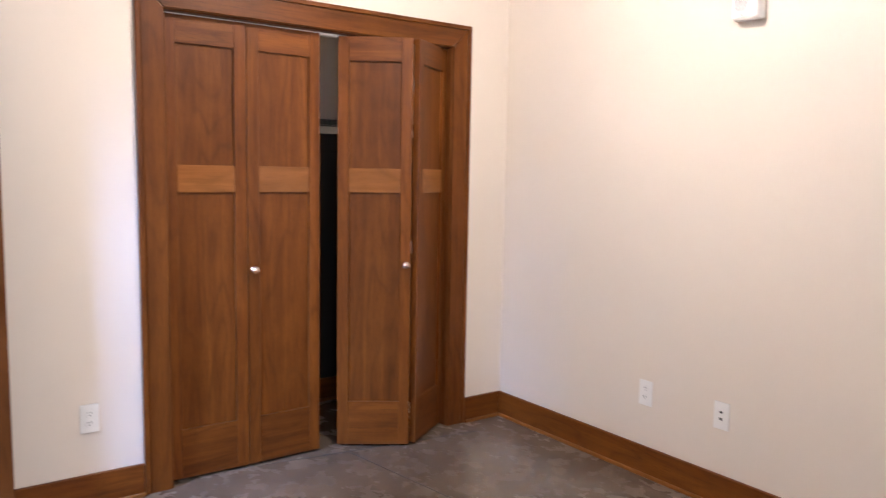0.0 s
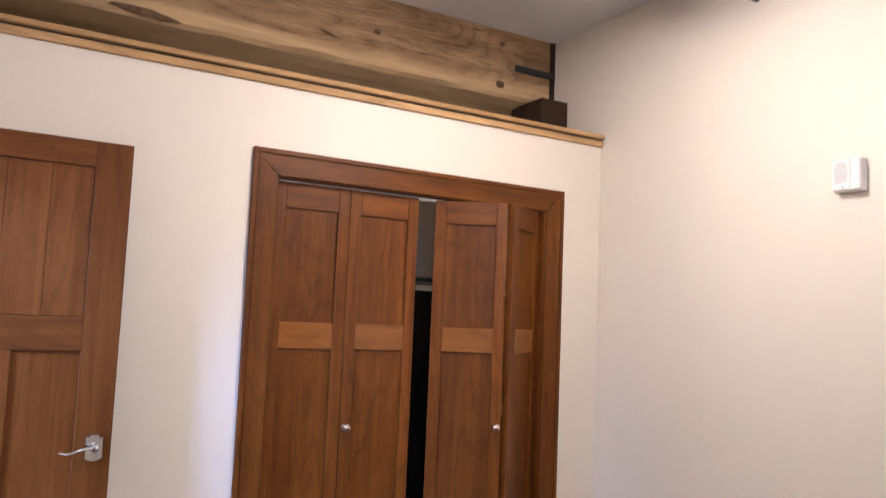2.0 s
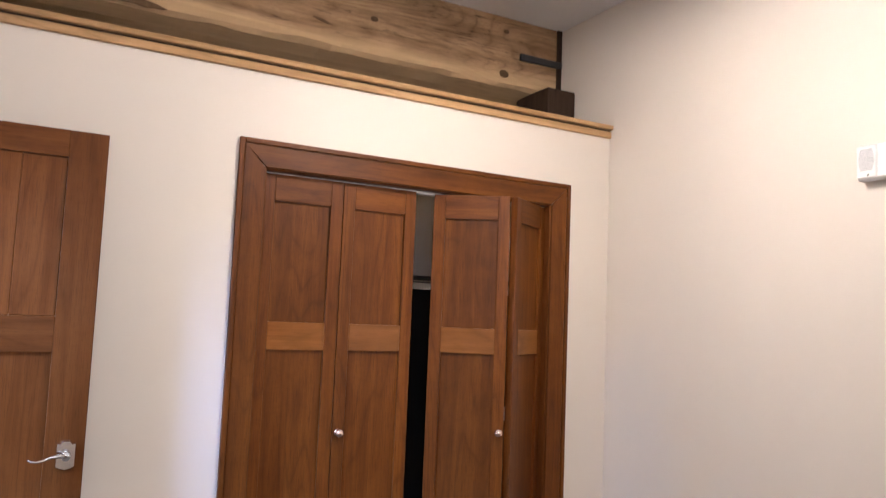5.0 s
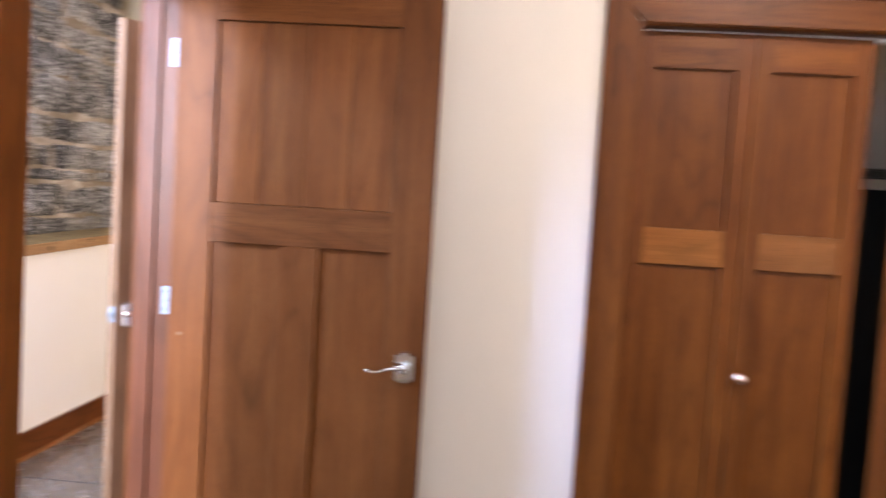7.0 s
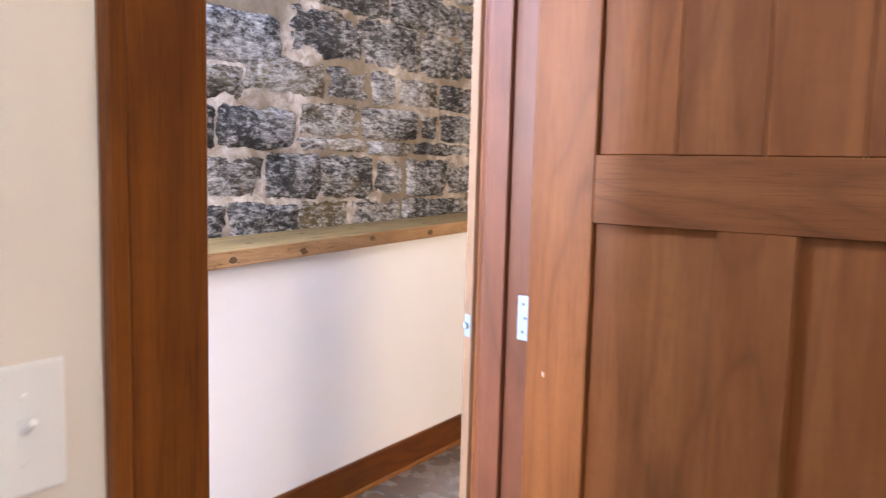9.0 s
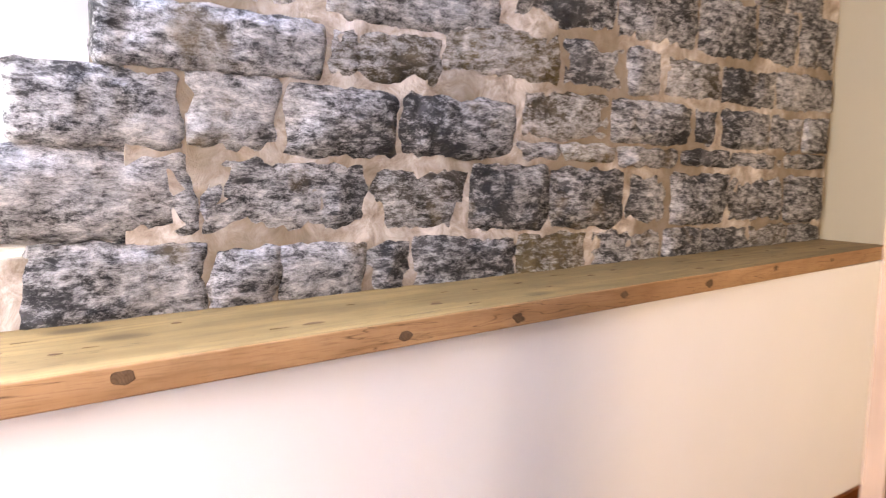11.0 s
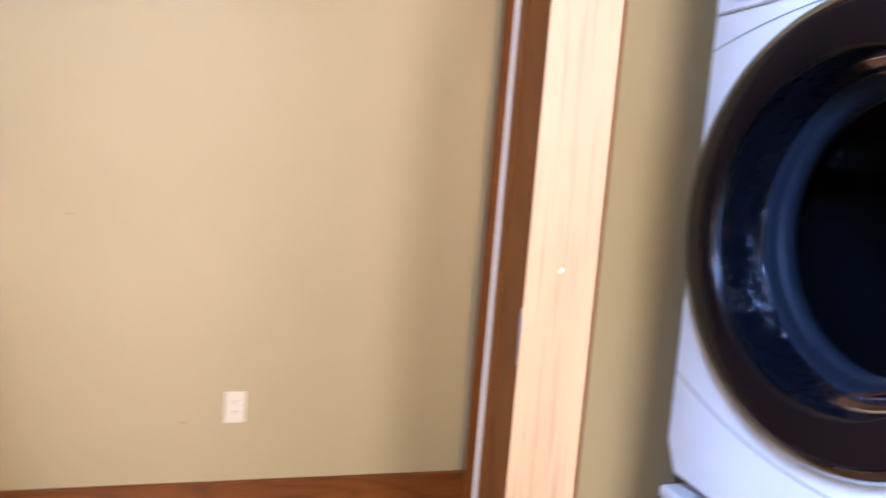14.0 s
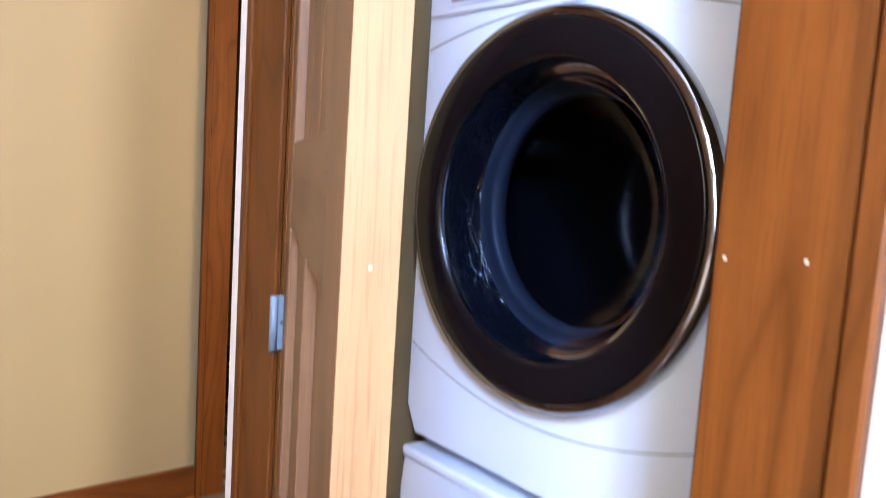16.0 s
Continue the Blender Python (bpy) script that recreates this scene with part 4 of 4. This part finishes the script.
# saw cuts in the slab
def saw_cut(a, b):
    d = (Vector(b) - Vector(a))
    n = Vector((-d.y, d.x)).normalized() * 0.003
    bm = bmesh.new()
    vs = [bm.verts.new((p.x, p.y, z)) for z in (-0.004, 0.0012) for p in (Vector(a) - n, Vector(b) - n, Vector(b) + n, Vector(a) + n)]
    for q in ((4, 5, 6, 7), (0, 1, 5, 4), (1, 2, 6, 5), (2, 3, 7, 6), (3, 0, 4, 7)):
        bm.faces.new([vs[k] for k in q])
    tagged(part("floor_joint", bm, SLOT), "narrow dark saw cut in the concrete floor", "joint", kind="structure")


saw_cut((-2.6, 0.22), (-0.30, -0.16))
saw_cut((-1.01, -0.055), (-0.62, -2.6))
saw_cut((-4.6, 0.95), (-3.44, 0.95))

# ---- hall fixtures ----
for x, z in ((-4.319, 1.107), (-3.93, 0.372)):
    n = tagged(part("wall_nail", tube([(x, YF + 0.01, z), (x + 0.004, YF - 0.018, z - 0.002)], 0.0028, 8), SLOT), "small bent nail in the tan wall", "nail")

# ---- laundry machines ----


def plate_with_hole(hw, z0, z1, cz, radius, x0, x1, n=64):
    """Upright front plate in the y-z plane with a round opening."""
    bm = bmesh.new()
    loops = []
    for x in (x0, x1):
        inner, outer = [], []
        for i in range(n):
            a = 2 * math.pi * i / n
            c, s_ = math.cos(a), math.sin(a)
            inner.append(bm.verts.new((x, radius * c, cz + radius * s_)))
            k = min(hw / abs(c) if abs(c) > 1e-6 else 1e9, ((z1 - cz) if s_ > 0 else (cz - z0)) / abs(s_) if abs(s_) > 1e-6 else 1e9)
            outer.append(bm.verts.new((x, k * c, cz + k * s_)))
        loops.append((inner, outer))
    for i in range(n):
        j = (i + 1) % n
        for inner, outer in loops:
            bm.faces.new((inner[i], inner[j], outer[j], outer[i]))
        bm.faces.new((loops[0][0][i], loops[0][0][j], loops[1][0][j], loops[1][0][i]))
        bm.faces.new((loops[0][1][i], loops[0][1][j], loops[1][1][j], loops[1][1][i]))
    bmesh.ops.recalc_face_normals(bm, faces=bm.faces)
    return bm


def lettering(name, text, size, y, z, parent, x=-0.0072, material=None):
    cu = bpy.data.curves.new(name, "FONT")
    cu.body, cu.size, cu.extrude = text, size, 0.0002
    tmp = bpy.data.objects.new(name, cu)
    me = bpy.data.meshes.new_from_object(tmp)
    bpy.data.objects.remove(tmp)
    me.materials.append(material or GREYP)
    ob = new(name, me)
    ob.parent = parent
    ob.matrix_local = Matrix(((0, 0, -1, x), (-1, 0, 0, y), (0, 1, 0, z), (0, 0, 0, 1)))
    return ob


def front_loader(name, m, label, category, H, cz, top_seam, low_seam, controls):
    """Front-loading machine, front towards -x, base at z 0."""
    t = thing(name, m, label, category, "stacked laundry machines")
    hw, D = 0.318, 0.62
    sh = bmesh.new()
    add_box(sh, 0.02, D, -hw, -hw + 0.012, 0.02, H - 0.012)
    add_box(sh, 0.02, D, hw - 0.012, hw, 0.02, H - 0.012)
    add_box(sh, D - 0.012, D, -hw + 0.012, hw - 0.012, 0.02, H - 0.012)
    add_box(sh, 0.02, D - 0.012, -hw + 0.012, hw - 0.012, 0.02, 0.032)
    part("cabinet", sh, ENAMEL, t)
    part("top_panel", box(-0.004, D, -hw, hw, H - 0.022, H, bevel=0.009, segments=3), ENAMEL, t)
    front = part("front_panel", plate_with_hole(hw, 0.02, H - 0.023, cz, 0.240, 0.0, 0.02), ENAMEL, t)

    def seam(nm, ends, mid):
        pts = []
        for i in range(33):
            y = hw - 0.003 - (2 * hw - 0.006) * i / 32
            u = y / hw
            pts.append((-0.0004, y, ends + (mid - ends) * (1 - u * u)))
        part(nm, tube(pts, 0.0013, 6), GREYP, front)
    seam("panel_seam", top_seam[0], top_seam[1])
    seam("panel_seam", low_seam[0], low_seam[1])
    for sx in (0.06, D - 0.06):
        for sy in (-hw + 0.05, hw - 0.05):
            part("foot", tube([(sx, sy, 0.0), (sx, sy, 0.03)], 0.02, 14), SLOT, t)
    door = part("door_ring", lathe([(0.293, 0.001), (0.300, 0.010), (0.300, 0.022), (0.293, 0.031), (0.284, 0.033)], 96, "-x"), DARKCHROME, t, "chrome ring round the door", True)
    door.location = (0, 0, cz)
    part("door_bezel", lathe([(0.284, 0.030), (0.2815, 0.0345), (0.278, 0.036), (0.231, 0.036), (0.2275, 0.034), (0.222, 0.026)], 96, "-x"), BLACKG, door, "glossy black door frame", True)
    part("door_well", lathe([(0.224, 0.020), (0.227, -0.010), (0.224, -0.035), (0.212, -0.056)], 72, "-x"), WELL, door, "glossy dark well round the porthole", True)
    part("door_gasket", lathe([(0.213, -0.054), (0.204, -0.060), (0.192, -0.054), (0.184, -0.058), (0.180, -0.070), (0.186, -0.090), (0.212, -0.100)], 72, "-x"), GASKET, door, "grey rubber door gasket", True)
    gl = part("door_glass", lathe([(0.223, 0.028), (0.210, 0.012), (0.200, -0.020), (0.184, -0.042), (0.130, -0.055), (0, -0.060)], 72, "-x"), GLASS, door, "smoked glass porthole", True)
    part("drum", lathe([(0.212, -0.088), (0.262, -0.105), (0.262, -0.46), (0.20, -0.50), (0, -0.505)], 64, "-x"), DRUM, t, "perforated steel drum", True).location = (0, 0, cz)
    for a in (60, 180, 300):
        fin = part("drum_fin", box(0.13, 0.42, -0.018, 0.018, 0.195, 0.255, bevel=0.012, segments=3), DRUM, t, smooth=False)
        fin.matrix_local = pose(0, 0, cz) @ Matrix.Rotation(radians(a), 4, "X")
    holes = bmesh.new()
    for ring, count in ((0.035, 6), (0.055, 10), (0.075, 14), (0.095, 18)):
        for k in range(count):
            a = 2 * math.pi * k / count
            bmesh.ops.create_circle(holes, cap_ends=True, radius=0.0045, segments=8,
                                    matrix=pose(0.494, ring * math.cos(a), cz + 0.04 + ring * math.sin(a), 0, -90, 0))
    tagged(part("drum_holes", holes, SILVER, t, "punched vent holes in the drum back"), kind="stuff")
    if controls:
        fas = part("control_panel", box(-0.006, 0.0, -hw + 0.004, hw - 0.004, top_seam[1] + 0.010, H - 0.024, bevel=0.003), ENAMEL, t)
        # handle recess, upper left
        hd = part("tray_handle", box(-0.0085, -0.0062, 0.112, 0.262, 0.784, 0.832, bevel=0.001), ENAMEL, fas, "white tray handle surround")
        part("recess", box(-0.0100, -0.0088, 0.118, 0.252, 0.791, 0.822, bevel=0.0006), HANDLEGREY, hd, "grey finger recess")
        wedge = box(-0.0170, -0.0088, 0.116, 0.256, 0.816, 0.831, bevel=0.0008)
        for v in wedge.verts:
            if v.co.x < -0.012:
                v.co.z = 0.829 + (v.co.z - 0.829) * 0.35
        part("grip", wedge, IRON, hd, "dark grip edge")
        dial = part("dial", lathe([(0.043, 0.006), (0.046, 0.012), (0.044, 0.020), (0.036, 0.024)], 48, "-x"), BLACKG, fas, "black dial base", True)
        dial.location = (0, -0.022, 0.846)
        part("dial_knob", lathe([(0.035, 0.022), (0.034, 0.046), (0.029, 0.052), (0.027, 0.050)], 48, "-x"), CHROME, dial, "chrome dial knob", True)
        part("dial_cap", lathe([(0.0275, 0.049), (0.0, 0.051)], 40, "-x"), SILVER, dial, smooth=True)
        for nm, y, z in (("power_button", 0.067, 0.803), ("start_button", -0.070, 0.801)):
            b = part(nm, lathe([(0.0185, 0.006), (0.0185, 0.011), (0.016, 0.0125)], 32, "-x"), CHROME, fas, "chrome-rimmed button", True)
            b.location = (0, y, z)
            part("button_cap", lathe([(0.016, 0.011), (0.014, 0.013), (0, 0.0135)], 32, "-x"), SILVER, b, smooth=True)
        part("power_mark", lathe([(0.006, 0.0137), (0.0045, 0.0141), (0.003, 0.0137)], 24, "-x"), GREYP, fas).location = (0, 0.067, 0.803)
        for dy in (0.002, -0.003):
            part("pause_bar", box(-0.0142, -0.0136, -0.070 + dy - 0.0008 - 0.003, -0.070 + dy + 0.0008 - 0.003, 0.796, 0.806), SLOT, fas)
        part("play_mark", box(-0.0142, -0.0136, -0.068, -0.063, 0.797, 0.805), SLOT, fas)
        disp = part("display", box(-0.0085, -0.0062, -0.304, -0.112, 0.803, 0.905, bevel=0.001), BLACKG, fas, "black display window")
        part("key_strip", box(-0.0095, -0.0086, -0.302, -0.114, 0.805, 0.823), GREYP, disp, "grey touch key strip")
        for k in range(5):
            y = -0.150 - 0.030 * k
            part("key_divider", box(-0.0100, -0.0096, y - 0.0005, y + 0.0005, 0.807, 0.821), SLOT, disp)
        lettering("key_text", "Ultra Low", 0.008, -0.160, 0.828, disp, -0.0092, WHITEP)
        lettering("panel_text", "Sensor Dry", 0.0165, 0.182, 0.844, fas)
        for k, (a, b) in enumerate((("Sensor", "Dry"), ("Crease", "Care"), ("Gentle", "Care"), ("Quick", "Dry"))):
            y = -0.190 - 0.0275 * k
            lettering("panel_text", a, 0.0062, y + 0.009, 0.7710, fas)
            lettering("panel_text", b, 0.0062, y + 0.005, 0.7630, fas)
            part("icon", box(-0.0074, -0.0062, y - 0.007, y + 0.007, 0.7805, 0.7817), GREYP, fas)
            part("icon", box(-0.0074, -0.0062, y - 0.005, y + 0.004, 0.7840, 0.7915, bevel=0.002), SILVER, fas)
            part("divider", box(-0.0072, -0.0062, y + 0.0135, y + 0.0141, 0.7615, 0.7935), GREYP, fas)
        for k in range(6):
            part("program_text", box(-0.0072, -0.0062, 0.052, 0.074 - 0.004 * (k % 2), 0.833 + 0.0135 * k, 0.8375 + 0.0135 * k), SILVER, fas)
            part("program_text", box(-0.0072, -0.0062, -0.085 - 0.004 * (k % 2), -0.062, 0.833 + 0.0135 * k, 0.8375 + 0.0135 * k), SILVER, fas)
        # maker's mark as plain shapes
        part("maker_mark", lathe([(0, 0.0072), (0.009, 0.0071), (0.0092, 0.006)], 24, "-x"), GREYP, fas).location = (0, 0.246, 0.873)
        for y0 in (0.226, 0.212):
            part("maker_mark", box(-0.0072, -0.0062, y0 - 0.009, y0, 0.866, 0.880), GREYP, fas)
    return t


DX, DYC = -3.10, 0.643
front_loader("dryer", pose(DX, DYC, 0.862), "white front-loading dryer with a black chrome-ringed door", "dryer", 0.93, 0.456, (0.716, 0.762), (0.190, 0.122), True)
front_loader("washer", pose(DX - 0.005, DYC, 0.0), "white front-loading washer standing below the dryer", "washer", 0.852, 0.45, (0.70, 0.735), (0.15, 0.11), False)

# ---- stones, course by course ----
COURSES = (
    (1.040, 1.222, 0.00, (-1.32, -0.85, -0.46, -0.10, 0.07, 0.31, 0.45, 0.82, 1.13, 1.52, 1.75, 2.08, 2.38, 2.66)),
    (1.226, 1.415, 0.00, (-1.32, -1.0, -0.60, -0.12, 0.31, 0.63, 0.95, 1.30, 1.55, 1.91, 2.32, 2.66)),
    (1.42, 1.485, 0.01, (0.81, 0.99, 1.26, 1.59, 1.91, 2.30, 2.66)),
    (1.42, 1.590, 0.01, (-1.32, -0.9, -0.48, -0.15, 0.07, 0.39, 0.80)),
    (1.49, 1.640, 0.01, (0.82, 1.21, 1.65, 1.83, 2.17, 2.44, 2.66)),
    (1.60, 1.735, 0.02, (-1.32, -0.8, -0.33, 0.18, 0.53)),
    (1.645, 1.800, 0.02, (0.53, 0.97, 1.27, 1.47, 1.82, 2.20, 2.66)),
    (1.745, 1.945, 0.02, (-1.32, -0.75, -0.25, 0.17, 0.72)),
    (1.81, 2.035, 0.02, (0.72, 1.22, 1.65, 2.03, 2.35, 2.66)),
)
rng = random.Random(5)


def stone(y0, y1, z0, z1, rise, mat=None):
    """One rough-faced stone with rounded corners."""
    g = 0.001
    y0, y1, z0, z1 = y0 + g, y1 - g, z0 + g * 0.8, z1 - g * 0.8
    nu, nv = max(6, int((y1 - y0) / 0.018)), 9
    proud = rng.uniform(0.004, 0.014)
    sk0, sk1 = rng.uniform(-0.009, 0.009), rng.uniform(-0.009, 0.009)
    rowsv = []
    bm = bmesh.new()
    for j in range(nv + 1):
        r = []
        for i in range(nu + 1):
            u, v = i / nu * 2 - 1, j / nv * 2 - 1
            cu, cv = u * (1 - 0.035 * v ** 4 * abs(u) ** 3), v * (1 - 0.05 * u ** 4 * abs(v) ** 3)
            y = (y0 + y1) / 2 + cu * (y1 - y0) / 2 + (sk0 * (1 - u) + sk1 * (1 + u)) * 0.5 * v
            z = (z0 + z1) / 2 + cv * (z1 - z0) / 2 + rise * (y - 0.5)
            e = max(abs(u), abs(v))
            w = noise.noise(Vector((y * 9, z * 9, 3.3)))
            x = XS + proud + 0.010 * w + 0.008 * noise.noise(Vector((y * 31, z * 31, 5.1))) - (0.014 if e > 0.98 else 0.006 if e > 0.7 else 0.0)
            y += 0.014 * noise.noise(Vector((y * 17, z * 17, 9.0))) + 0.004 * noise.noise(Vector((y * 47, z * 47, 2.0)))
            z += 0.012 * noise.noise(Vector((y * 17, z * 17, 21.0))) + 0.004 * noise.noise(Vector((y * 47, z * 47, 8.0)))
            r.append(bm.verts.new((x, y, z)))
        rowsv.append(r)
    for j in range(nv):
        for i in range(nu):
            bm.faces.new((rowsv[j][i], rowsv[j][i + 1], rowsv[j + 1][i + 1], rowsv[j + 1][i]))
    rim = rowsv[0] + [r[-1] for r in rowsv[1:]] + rowsv[-1][-2::-1] + [r[0] for r in rowsv[-2:0:-1]]
    back = [bm.verts.new((XS - 0.045, v.co.y, v.co.z)) for v in rim]
    n = len(rim)
    for i in range(n):
        bm.faces.new((rim[i], back[i], back[(i + 1) % n], rim[(i + 1) % n]))
    bmesh.ops.recalc_face_normals(bm, faces=bm.faces)
    part("stone", bm, mat or STONE, MASON, smooth=True)


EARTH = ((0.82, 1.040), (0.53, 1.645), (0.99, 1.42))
for z0, z1, rise, joints in COURSES:
    for a, b in zip(joints, joints[1:]):
        if b < -0.26:
            continue
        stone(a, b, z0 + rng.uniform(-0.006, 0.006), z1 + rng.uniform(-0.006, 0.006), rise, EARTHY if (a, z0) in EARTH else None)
z = 2.04
while z < 3.05:
    h = rng.uniform(0.13, 0.21)
    y = -1.33
    while y < 2.5:
        w = min(rng.uniform(0.2, 0.5), 2.66 - y)
        if z + h < HZ0 or z > HZ1 or y + w < HY0 or y > HY1:
            stone(y, y + w, z, min(z + h, 3.15), 0.01)
        y += w
    z += h
